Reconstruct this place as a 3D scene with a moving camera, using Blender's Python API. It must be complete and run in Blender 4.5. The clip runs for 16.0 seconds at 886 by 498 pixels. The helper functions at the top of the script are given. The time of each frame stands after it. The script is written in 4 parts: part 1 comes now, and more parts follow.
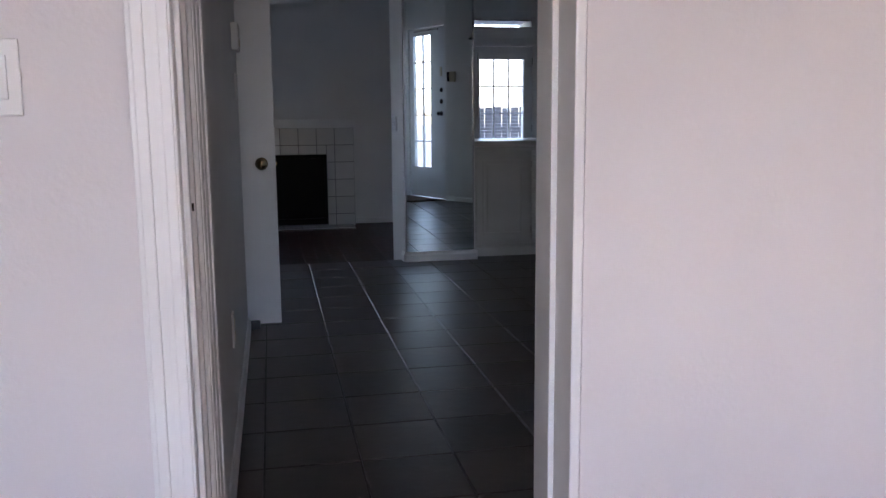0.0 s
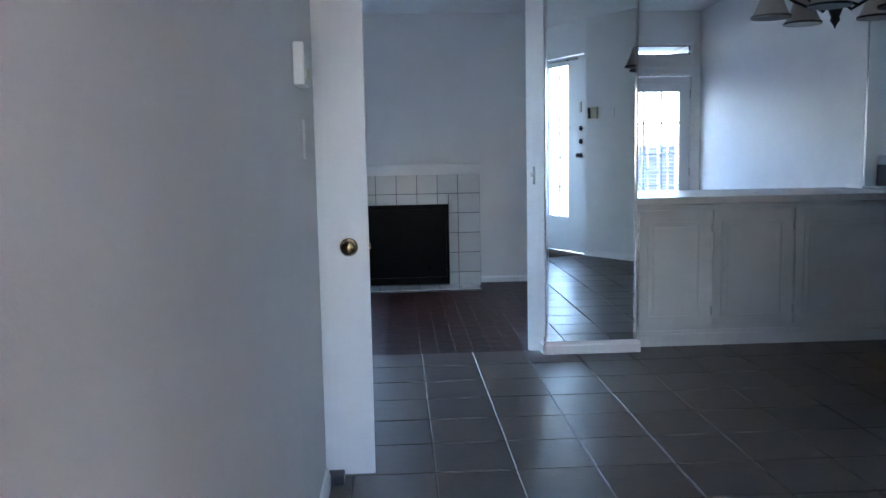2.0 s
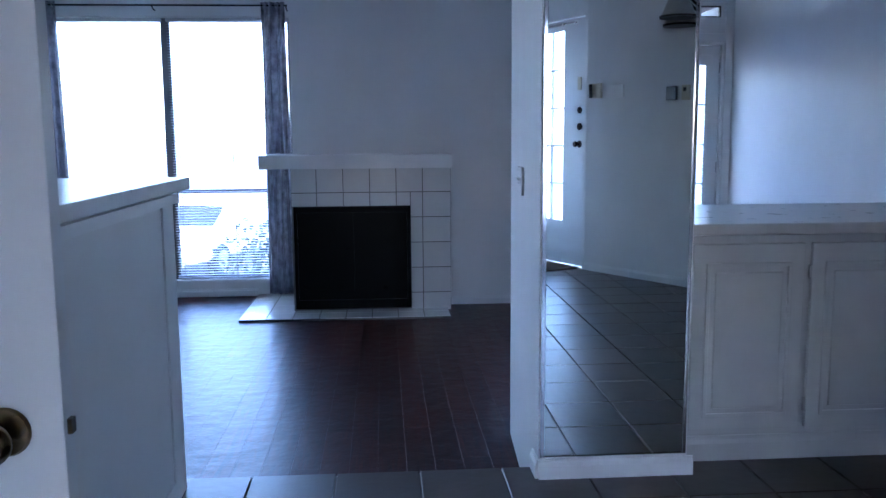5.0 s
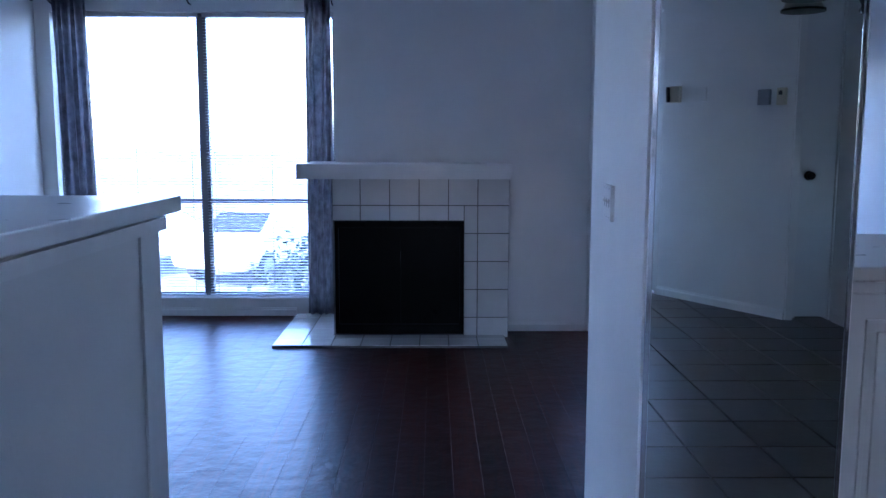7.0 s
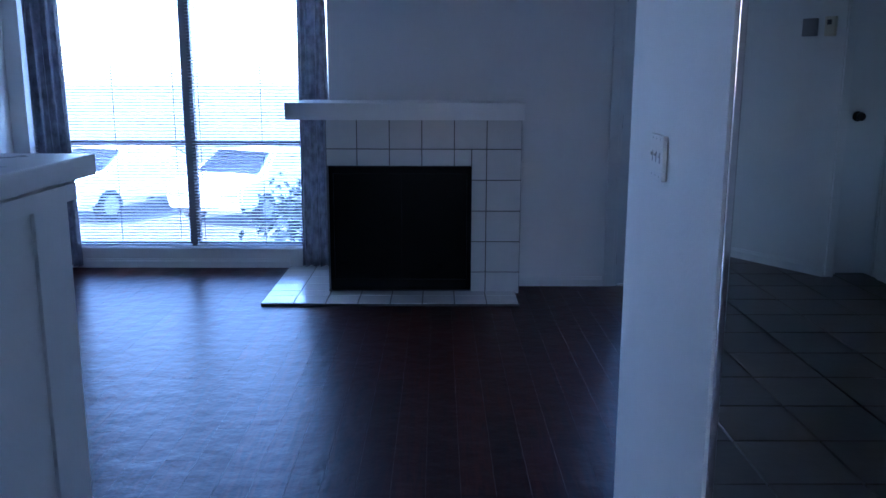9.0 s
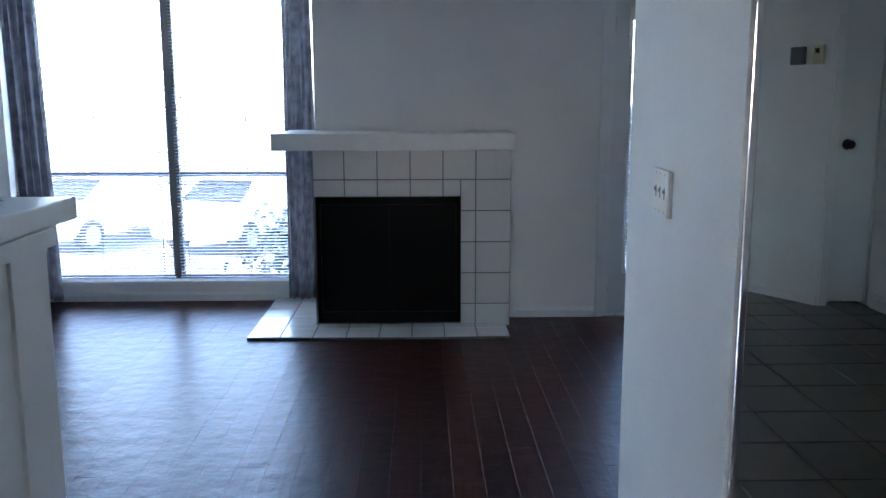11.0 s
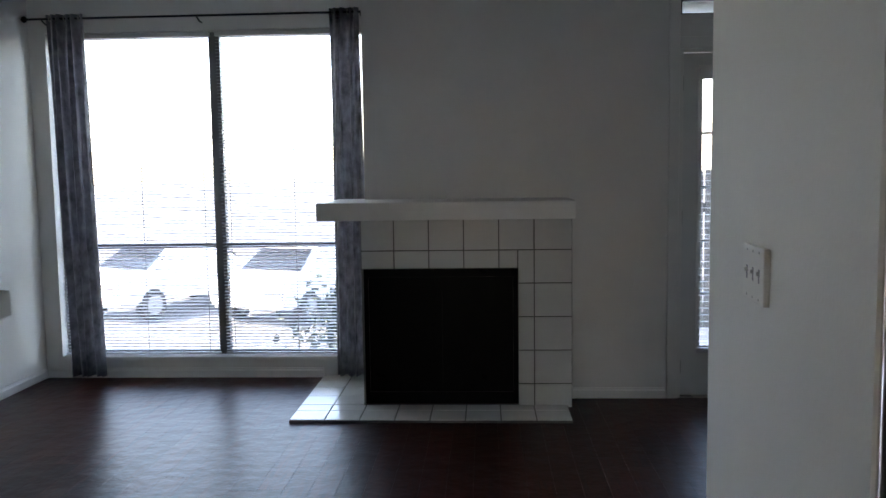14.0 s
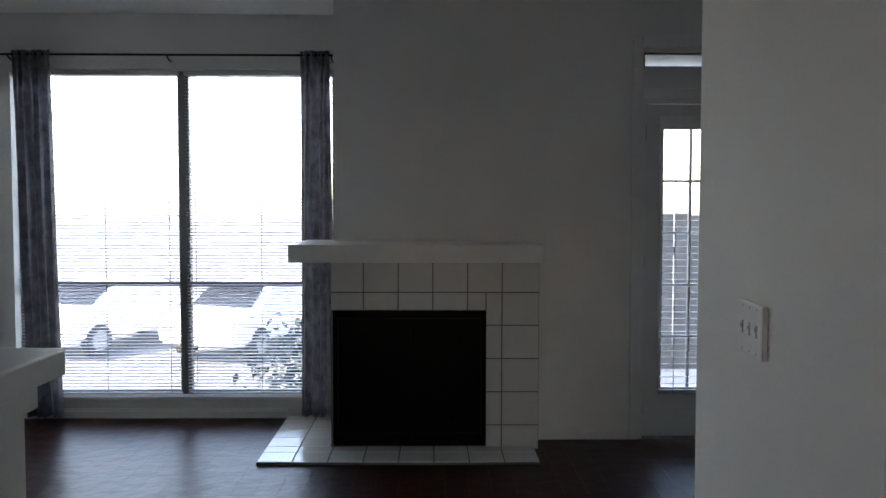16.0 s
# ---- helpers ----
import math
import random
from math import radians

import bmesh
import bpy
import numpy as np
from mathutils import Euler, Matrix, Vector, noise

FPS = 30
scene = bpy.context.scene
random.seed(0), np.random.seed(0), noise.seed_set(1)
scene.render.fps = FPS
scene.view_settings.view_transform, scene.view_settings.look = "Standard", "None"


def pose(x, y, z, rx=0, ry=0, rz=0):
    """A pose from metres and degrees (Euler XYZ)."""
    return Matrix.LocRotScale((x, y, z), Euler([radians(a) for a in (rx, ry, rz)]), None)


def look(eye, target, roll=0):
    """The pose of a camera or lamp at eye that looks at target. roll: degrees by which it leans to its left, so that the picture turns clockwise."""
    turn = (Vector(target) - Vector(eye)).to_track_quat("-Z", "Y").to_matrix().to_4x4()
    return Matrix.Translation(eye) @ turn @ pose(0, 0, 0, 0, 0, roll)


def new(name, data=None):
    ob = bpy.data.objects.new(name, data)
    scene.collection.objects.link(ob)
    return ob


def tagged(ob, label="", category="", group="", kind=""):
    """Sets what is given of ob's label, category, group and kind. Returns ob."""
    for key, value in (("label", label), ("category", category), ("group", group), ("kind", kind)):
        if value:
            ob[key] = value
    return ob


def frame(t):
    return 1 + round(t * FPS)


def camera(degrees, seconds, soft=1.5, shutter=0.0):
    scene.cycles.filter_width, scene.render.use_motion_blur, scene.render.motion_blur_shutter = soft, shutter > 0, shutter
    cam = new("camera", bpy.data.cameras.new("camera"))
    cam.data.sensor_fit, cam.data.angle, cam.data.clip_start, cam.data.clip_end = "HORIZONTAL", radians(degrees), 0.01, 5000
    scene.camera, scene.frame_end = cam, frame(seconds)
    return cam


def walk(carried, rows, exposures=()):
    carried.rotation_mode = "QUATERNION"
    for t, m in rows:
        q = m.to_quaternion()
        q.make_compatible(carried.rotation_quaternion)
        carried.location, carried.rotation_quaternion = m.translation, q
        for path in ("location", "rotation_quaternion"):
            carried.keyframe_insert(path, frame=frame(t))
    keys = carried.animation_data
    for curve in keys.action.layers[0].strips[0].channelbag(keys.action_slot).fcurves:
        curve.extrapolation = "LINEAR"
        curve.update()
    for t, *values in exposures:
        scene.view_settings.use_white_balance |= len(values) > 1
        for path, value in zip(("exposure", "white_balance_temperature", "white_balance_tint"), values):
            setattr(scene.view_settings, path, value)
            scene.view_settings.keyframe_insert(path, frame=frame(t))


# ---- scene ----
cam = camera(55.5, 16.0)
PATH = [
    (0, (-0.984, -6.333, 1.1), (-0.593, -4.397, 0.791), -0.5),
    (0.5, (-0.953, -6.036, 1.108), (-0.749, -4.067, 0.826), 0.6),
    (1, (-0.888, -5.599, 1.113), (-0.845, -3.615, 0.862), 0.1),
    (1.5, (-0.846, -5.347, 1.156), (-0.971, -3.364, 0.928), -0.2),
    (2, (-0.85, -4.872, 1.199), (-0.748, -2.887, 0.974), -1.1),
    (2.5, (-0.78, -4.453, 1.191), (-0.637, -2.475, 0.934), -1.2),
    (3, (-0.741, -4.069, 1.186), (-0.344, -2.135, 0.866), -0.1),
    (3.5, (-0.691, -3.73, 1.188), (-0.303, -1.796, 0.86), 0.0),
    (4, (-0.578, -3.431, 1.245), (-0.291, -1.478, 0.924), -0.8),
    (4.5, (-0.542, -3.137, 1.235), (-0.331, -1.169, 0.949), -0.4),
    (5, (-0.548, -2.893, 1.241), (-0.408, -0.916, 0.973), -0.4),
    (7.5, (-0.548, -1.996, 1.248), (-0.584, -0.013, 0.996), 0.2),
    (8, (-0.485, -1.829, 1.257), (-0.58, 0.144, 0.946), 0.1),
    (8.5, (-0.523, -1.673, 1.251), (-0.548, 0.286, 0.848), 0.4),
    (11, (-0.579, -1.499, 1.269), (-0.53, 0.472, 0.93), -0.1),
    (11.5, (-0.616, -1.48, 1.28), (-0.565, 0.495, 0.971), -0.1),
    (12, (-0.623, -1.436, 1.265), (-0.573, 0.546, 1.006), 0.5),
    (12.5, (-0.679, -1.433, 1.237), (-0.621, 0.555, 1.022), 0.8),
    (13, (-0.669, -1.375, 1.258), (-0.644, 0.614, 1.051), 0.4),
    (13.5, (-0.597, -1.2, 1.263), (-0.639, 0.789, 1.061), -0.5),
    (14, (-0.524, -1.132, 1.266), (-0.624, 0.857, 1.083), -0.8),
    (14.5, (-0.6, -1.148, 1.286), (-0.657, 0.846, 1.133), -0.5),
    (15, (-0.69, -1.215, 1.285), (-0.687, 0.782, 1.181), 0.1),
    (15.5, (-0.684, -1.213, 1.307), (-0.661, 0.785, 1.218), 0.3),
    (16, (-0.668, -1.2, 1.312), (-0.64, 0.798, 1.213), 0.1),
]
EXPOSURES = [(0, 3.6, 6250, 27), (0.8, 3.72, 6150, 26), (1.5, 4.7, 5600, 20), (2, 5.45, 5600, 18), (2.5, 5.6, 5450, 21), (3.5, 5.72, 5350, 22), (5, 5.0, 5050, 24),
             (7.5, 4.6, 4800, 28), (8.7, 4.25, 4600, 27), (11, 5.05, 6000, 19), (12.5, 4.88, 7100, 22), (13.5, 4.65, 7350, 21), (14.5, 4.05, 7400, 20), (16, 4.05, 7500, 21)]
walk(cam, [(t, look(eye, target, roll)) for t, eye, target, roll in PATH], EXPOSURES)

# ---- world, sun, exposure ----
world = bpy.data.worlds.new("sky_world")
scene.world = world
world.use_nodes = True
wn = world.node_tree.nodes
sky = wn.new("ShaderNodeTexSky")
sky.sky_type = "NISHITA"
sky.sun_disc = False
sky.sun_elevation = radians(39)
sky.sun_rotation = radians(235)
sky.air_density, sky.dust_density = 1.0, 2.0
wn["Background"].inputs["Strength"].default_value = 0.15
world.node_tree.links.new(sky.outputs[0], wn["Background"].inputs["Color"])
sun = new("sun", bpy.data.lights.new("sun", "SUN"))
sun.data.energy, sun.data.angle, sun.data.color = 2.0, radians(0.6), (1.0, 0.95, 0.88)
sun.matrix_world = look((0, 0, 20), (20.0, 14.0, 0.0))

# ---- measures ----
LOW = -0.22        # living room floor, one step down
CEIL = 2.68
EDGE = 0.115       # edge of the tiled floor
HALL_X = -1.137     # face of the hall wall
HALL_T = 0.025
HALL_N = -1.90     # far end of the hall wall
BED_Y0, BED_Y1 = -4.93, -4.86
PIER_Y = -4.71
FIRE_Y = 4.07
PATIO_Y = 4.30
WIN_Y = 4.88
LEFT_X = -3.79
RIGHT_X = 2.47
MIRROR_X = 2.25


# ---- materials ----
def material(name, colour, rough=0.6, metal=0.0, spread=0.06, scale=6.0, bump=0.0, bump_scale=120.0, per_piece=0.0, coat=0.0):
    m = bpy.data.materials.new(name)
    m.use_nodes = True
    n, l = m.node_tree.nodes, m.node_tree.links
    p = n["Principled BSDF"]
    p.inputs["Roughness"].default_value = rough
    p.inputs["Metallic"].default_value = metal
    p.inputs["Coat Weight"].default_value = coat
    p.inputs["Coat Roughness"].default_value = 0.12
    tc = n.new("ShaderNodeTexCoord")
    big = n.new("ShaderNodeTexNoise")
    big.inputs["Scale"].default_value = scale
    big.inputs["Detail"].default_value = 6
    where = tc.outputs["Object"]
    if per_piece:
        lot, shift, moved = n.new("ShaderNodeObjectInfo"), n.new("ShaderNodeMath"), n.new("ShaderNodeVectorMath")
        shift.operation = "MULTIPLY"
        shift.inputs[1].default_value = 41.0
        l.new(lot.outputs["Random"], shift.inputs[0])
        l.new(where, moved.inputs[0])
        l.new(shift.outputs[0], moved.inputs[1])
        where = moved.outputs[0]
    l.new(where, big.inputs["Vector"])
    ramp = n.new("ShaderNodeMapRange")
    ramp.inputs["From Min"].default_value, ramp.inputs["From Max"].default_value = 0.3, 0.7
    ramp.inputs["To Min"].default_value, ramp.inputs["To Max"].default_value = 1 - spread, 1 + spread
    l.new(big.outputs["Fac"], ramp.inputs["Value"])
    mul = n.new("ShaderNodeMix")
    mul.data_type, mul.blend_type = "RGBA", "MULTIPLY"
    mul.inputs["Factor"].default_value = 1.0
    mul.inputs["A"].default_value = (*colour, 1)
    l.new(ramp.outputs["Result"], mul.inputs["B"])
    last = mul.outputs["Result"]
    if per_piece:
        info = n.new("ShaderNodeObjectInfo")
        r2 = n.new("ShaderNodeMapRange")
        r2.inputs["To Min"].default_value, r2.inputs["To Max"].default_value = 1 - per_piece, 1 + per_piece
        l.new(info.outputs["Random"], r2.inputs["Value"])
        m2 = n.new("ShaderNodeMix")
        m2.data_type, m2.blend_type = "RGBA", "MULTIPLY"
        m2.inputs["Factor"].default_value = 1.0
        l.new(last, m2.inputs["A"])
        l.new(r2.outputs["Result"], m2.inputs["B"])
        last = m2.outputs["Result"]
    l.new(last, p.inputs["Base Color"])
    rr = n.new("ShaderNodeMapRange")
    rr.inputs["To Min"].default_value, rr.inputs["To Max"].default_value = max(0.0, rough - 0.08), min(1.0, rough + 0.08)
    l.new(big.outputs["Fac"], rr.inputs["Value"])
    if rough > 0.06:
        l.new(rr.outputs["Result"], p.inputs["Roughness"])
    if bump:
        fine = n.new("ShaderNodeTexNoise")
        fine.inputs["Scale"].default_value = bump_scale
        fine.inputs["Detail"].default_value = 3
        l.new(where, fine.inputs["Vector"])
        b = n.new("ShaderNodeBump")
        b.inputs["Strength"].default_value = bump
        b.inputs["Distance"].default_value = 0.004
        l.new(fine.outputs["Fac"], b.inputs["Height"])
        l.new(b.outputs["Normal"], p.inputs["Normal"])
    return m


def wood_material(name, dark, light, rough, grain=(14.0, 1.0, 14.0), per_piece=0.3, coat=0.0):
    m = bpy.data.materials.new(name)
    m.use_nodes = True
    n, l = m.node_tree.nodes, m.node_tree.links
    p = n["Principled BSDF"]
    tc, mp, info = n.new("ShaderNodeTexCoord"), n.new("ShaderNodeMapping"), n.new("ShaderNodeObjectInfo")
    mp.inputs["Scale"].default_value = grain
    l.new(tc.outputs["Object"], mp.inputs["Vector"])
    add = n.new("ShaderNodeVectorMath")
    l.new(mp.outputs["Vector"], add.inputs[0])
    off = n.new("ShaderNodeMath")
    off.operation = "MULTIPLY"
    off.inputs[1].default_value = 37.0
    l.new(info.outputs["Random"], off.inputs[0])
    l.new(off.outputs[0], add.inputs[1])
    no = n.new("ShaderNodeTexNoise")
    no.inputs["Scale"].default_value, no.inputs["Detail"].default_value, no.inputs["Distortion"].default_value = 3.0, 8, 1.4
    l.new(add.outputs[0], no.inputs["Vector"])
    ramp = n.new("ShaderNodeValToRGB")
    ramp.color_ramp.elements[0].position, ramp.color_ramp.elements[0].color = 0.32, (*dark, 1)
    ramp.color_ramp.elements[1].position, ramp.color_ramp.elements[1].color = 0.72, (*light, 1)
    l.new(no.outputs["Fac"], ramp.inputs["Fac"])
    r2 = n.new("ShaderNodeMapRange")
    r2.inputs["To Min"].default_value, r2.inputs["To Max"].default_value = 1 - per_piece, 1 + per_piece
    l.new(info.outputs["Random"], r2.inputs["Value"])
    mul = n.new("ShaderNodeMix")
    mul.data_type, mul.blend_type = "RGBA", "MULTIPLY"
    mul.inputs["Factor"].default_value = 1.0
    l.new(ramp.outputs["Color"], mul.inputs["A"])
    l.new(r2.outputs["Result"], mul.inputs["B"])
    l.new(mul.outputs["Result"], p.inputs["Base Color"])
    rr = n.new("ShaderNodeMapRange")
    rr.inputs["To Min"].default_value, rr.inputs["To Max"].default_value = rough - 0.07, rough + 0.09
    l.new(no.outputs["Fac"], rr.inputs["Value"])
    l.new(rr.outputs["Result"], p.inputs["Roughness"])
    b = n.new("ShaderNodeBump")
    b.inputs["Strength"].default_value, b.inputs["Distance"].default_value = 0.05, 0.002
    l.new(no.outputs["Fac"], b.inputs["Height"])
    geo, wavy, swell = n.new("ShaderNodeNewGeometry"), n.new("ShaderNodeTexNoise"), n.new("ShaderNodeBump")
    wavy.inputs["Scale"].default_value, wavy.inputs["Detail"].default_value = 9.0, 4
    swell.inputs["Strength"].default_value, swell.inputs["Distance"].default_value = 0.7, 0.008
    l.new(geo.outputs["Position"], wavy.inputs["Vector"])
    l.new(wavy.outputs["Fac"], swell.inputs["Height"])
    l.new(b.outputs["Normal"], swell.inputs["Normal"])
    l.new(swell.outputs["Normal"], p.inputs["Normal"])
    p.inputs["Coat Weight"].default_value = coat
    return m


def glass_material(name, tint=(1, 1, 1)):
    m = bpy.data.materials.new(name)
    m.use_nodes = True
    n, l = m.node_tree.nodes, m.node_tree.links
    n.remove(n["Principled BSDF"])
    tr, gl, mix, fr = n.new("ShaderNodeBsdfTransparent"), n.new("ShaderNodeBsdfGlossy"), n.new("ShaderNodeMixShader"), n.new("ShaderNodeLayerWeight")
    tr.inputs["Color"].default_value = (*tint, 1)
    gl.inputs["Roughness"].default_value = 0.02
    power, scale = n.new("ShaderNodeMath"), n.new("ShaderNodeMath")
    power.operation, scale.operation = "POWER", "MULTIPLY_ADD"
    power.inputs[1].default_value = 5.0
    scale.inputs[1].default_value, scale.inputs[2].default_value = 0.9, 0.04
    l.new(fr.outputs["Facing"], power.inputs[0])
    l.new(power.outputs[0], scale.inputs[0])
    l.new(scale.outputs[0], mix.inputs[0])
    l.new(tr.outputs[0], mix.inputs[1])
    l.new(gl.outputs[0], mix.inputs[2])
    l.new(mix.outputs[0], n["Material Output"].inputs["Surface"])
    return m


def mirror_material(name):
    m = bpy.data.materials.new(name)
    m.use_nodes = True
    p = m.node_tree.nodes["Principled BSDF"]
    p.inputs["Base Color"].default_value = (0.80, 0.86, 0.84, 1)
    p.inputs["Metallic"].default_value, p.inputs["Roughness"].default_value = 1.0, 0.01
    return m


PAINT = material("wall_paint", (0.76, 0.748, 0.715), 0.62, spread=0.035, scale=2.2, bump=0.22, bump_scale=90)
BED_PAINT = material("bedroom_paint", (0.70, 0.66, 0.64), 0.7, spread=0.03, scale=2.0, bump=0.22, bump_scale=90)
CEILING = material("ceiling_paint", (0.80, 0.79, 0.77), 0.9, spread=0.03, scale=3, bump=0.5, bump_scale=60)
TRIM = material("trim_paint", (0.78, 0.77, 0.74), 0.38, spread=0.03, scale=8, bump=0.05, bump_scale=40)
DOOR = material("door_paint", (0.74, 0.74, 0.72), 0.36, spread=0.025, scale=3, bump=0.05, bump_scale=60)
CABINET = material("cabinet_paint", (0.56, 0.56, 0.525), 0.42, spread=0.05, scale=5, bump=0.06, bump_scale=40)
COUNTER = material("counter_laminate", (0.62, 0.60, 0.55), 0.3, spread=0.05, scale=14)
BARTOP = material("bar_laminate", (0.70, 0.69, 0.66), 0.3, spread=0.04, scale=10)
TILE = material("slate_tile", (0.098, 0.077, 0.060), 0.36, spread=0.18, scale=7, bump=0.28, bump_scale=24, per_piece=0.14)
GROUT = material("floor_grout", (0.105, 0.092, 0.08), 0.7, spread=0.1, scale=30)
WHITE_TILE = material("white_tile", (0.64, 0.63, 0.59), 0.2, spread=0.03, scale=6, per_piece=0.03)
TILE_GROUT = material("tile_grout", (0.17, 0.16, 0.145), 0.9, spread=0.1, scale=40)
PLANK = wood_material("cherry_plank", (0.022, 0.006, 0.0045), (0.066, 0.0185, 0.012), 0.34, per_piece=0.34)
PLANK.node_tree.nodes["Principled BSDF"].inputs["Specular IOR Level"].default_value = 0.135
SUBFLOOR = material("plank_gap", (0.025, 0.009, 0.007), 0.5)
BLACK = material("firebox_black", (0.006, 0.006, 0.006), 0.5, spread=0.3)
SOOT_GLASS = material("sooted_glass", (0.003, 0.003, 0.003), 0.3, spread=0.2)
SOOT_GLASS.node_tree.nodes["Principled BSDF"].inputs["Specular IOR Level"].default_value = 0.05
BLACK_METAL = material("black_metal", (0.015, 0.014, 0.014), 0.35, 0.6)
BRASS = material("aged_brass", (0.16, 0.115, 0.06), 0.24, 1.0, spread=0.2, scale=40)
CHROME = material("chrome", (0.75, 0.75, 0.76), 0.08, 1.0)
NICKEL = material("brushed_nickel", (0.45, 0.44, 0.42), 0.3, 1.0)
BRONZE = material("dark_bronze", (0.035, 0.028, 0.024), 0.4, 0.8)
PLASTIC = material("white_plastic", (0.74, 0.73, 0.69), 0.35, spread=0.02)
IVORY = material("ivory_plastic", (0.62, 0.56, 0.40), 0.4, spread=0.03)
GREY_PLASTIC = material("grey_plastic", (0.24, 0.24, 0.25), 0.45)
DARK_PLASTIC = material("dark_plastic", (0.02, 0.02, 0.022), 0.4)
ALUMINIUM = material("window_aluminium", (0.16, 0.155, 0.15), 0.45, 0.5)
SLAT = material("blind_slat", (0.55, 0.55, 0.54), 0.45, spread=0.02)
CORD = material("blind_cord", (0.2, 0.2, 0.2), 0.8)
CURTAIN = material("curtain_fabric", (0.25, 0.245, 0.27), 0.42, spread=0.5, scale=14, bump=0.9, bump_scale=34)
GLASS = glass_material("window_glass", (0.93, 0.95, 0.95))
MIRROR = mirror_material("mirror_silver")
SHADE = material("frosted_shade", (0.45, 0.40, 0.34), 0.4, spread=0.1, scale=20)
MARBLE = material("cultured_marble", (0.25, 0.205, 0.125), 0.25, spread=0.18, scale=9)
GILT = material("gilt_frame", (0.10, 0.055, 0.028), 0.4, 0.3, spread=0.6, scale=60, bump=0.6, bump_scale=60)
BATH_TILE = material("bath_tile", (0.76, 0.75, 0.71), 0.25, spread=0.02)
BATH_PAINT = material("bath_paint", (0.72, 0.68, 0.58), 0.6, spread=0.03)
MAT = material("coir_mat", (0.12, 0.085, 0.055), 0.95, spread=0.3, scale=60, bump=0.8, bump_scale=180)
ASPHALT = material("asphalt", (0.075, 0.077, 0.082), 0.9, spread=0.25, scale=3, bump=0.5, bump_scale=80)
GRASS = material("lawn", (0.07, 0.10, 0.03), 0.95, spread=0.4, scale=4)
CONCRETE = material("concrete", (0.36, 0.355, 0.34), 0.85, spread=0.15, scale=5, bump=0.3)
LEAF = material("leaf", (0.022, 0.032, 0.016), 0.55, spread=0.4, scale=20)
BARK = material("bark", (0.09, 0.065, 0.045), 0.9, spread=0.3, scale=30)
CAR_PALE = material("car_paint_pale", (0.66, 0.67, 0.68), 0.25, coat=0.6)
CAR_SILVER = material("car_paint_silver", (0.4, 0.41, 0.42), 0.3, 0.5, coat=0.6)
CAR_GLASS = material("car_glass", (0.02, 0.022, 0.025), 0.06)
RUBBER = material("tyre_rubber", (0.02, 0.02, 0.02), 0.85)
TAIL_RED = material("tail_red", (0.3, 0.02, 0.02), 0.2)
FENCE = material("fence_wood", (0.11, 0.105, 0.10), 0.85, spread=0.25, scale=8)


# ---- building helpers ----
def box(bm, x0, x1, y0, y1, z0, z1, bevel=0.0):
    xs, ys, zs = sorted((x0, x1)), sorted((y0, y1)), sorted((z0, z1))
    v = [bm.verts.new((x, y, z)) for x in xs for y in ys for z in zs]
    f = [bm.faces.new([v[i] for i in q]) for q in ((0, 1, 3, 2), (4, 6, 7, 5), (0, 4, 5, 1), (2, 3, 7, 6), (0, 2, 6, 4), (1, 5, 7, 3))]
    if bevel:
        edges = list({e for q in f for e in q.edges})
        bmesh.ops.bevel(bm, geom=edges, offset=bevel, segments=2, profile=0.6, affect="EDGES")
    return bm


def boxed(*args):
    return box(bmesh.new(), *args)


def lathe(profile, segments=24, centre=(0, 0, 0), axis="z"):
    """A turned solid from (radius, height) pairs."""
    bm = bmesh.new()
    rings = []
    for r, h in profile:
        ring = []
        for i in range(segments):
            a = 2 * math.pi * i / segments
            p = (r * math.cos(a), r * math.sin(a), h)
            p = {"z": p, "y": (p[0], p[2], p[1]), "x": (p[2], p[0], p[1])}[axis]
            ring.append(bm.verts.new(Vector(p) + Vector(centre)))
        rings.append(ring)
    for a, b in zip(rings, rings[1:]):
        for i in range(segments):
            j = (i + 1) % segments
            bm.faces.new((a[i], a[j], b[j], b[i]))
    bm.faces.new(rings[0])
    bm.faces.new(rings[-1])
    bmesh.ops.recalc_face_normals(bm, faces=bm.faces)
    return bm


def tube(points, radius, sides=8):
    """A round rod along a line of points."""
    bm = bmesh.new()
    rings = []
    pts = [Vector(p) for p in points]
    for i, p in enumerate(pts):
        d = (pts[min(i + 1, len(pts) - 1)] - pts[max(i - 1, 0)]).normalized()
        u = d.orthogonal().normalized()
        if rings:
            u = (last_u - d * last_u.dot(d)).normalized()
        last_u = u
        w = d.cross(u)
        rings.append([bm.verts.new(p + radius * (math.cos(2 * math.pi * k / sides) * u + math.sin(2 * math.pi * k / sides) * w)) for k in range(sides)])
    for a, b in zip(rings, rings[1:]):
        for k in range(sides):
            j = (k + 1) % sides
            bm.faces.new((a[k], a[j], b[j], b[k]))
    bm.faces.new(rings[0])
    bm.faces.new(rings[-1])
    bmesh.ops.recalc_face_normals(bm, faces=bm.faces)
    return bm


def prism(outline, z0, z1):
    """An upright solid over a plan outline."""
    bm = bmesh.new()
    lo = [bm.verts.new((x, y, z0)) for x, y in outline]
    hi = [bm.verts.new((x, y, z1)) for x, y in outline]
    bm.faces.new(lo)
    bm.faces.new(hi)
    for i in range(len(lo)):
        j = (i + 1) % len(lo)
        bm.faces.new((lo[i], lo[j], hi[j], hi[i]))
    bmesh.ops.recalc_face_normals(bm, faces=bm.faces)
    return bm


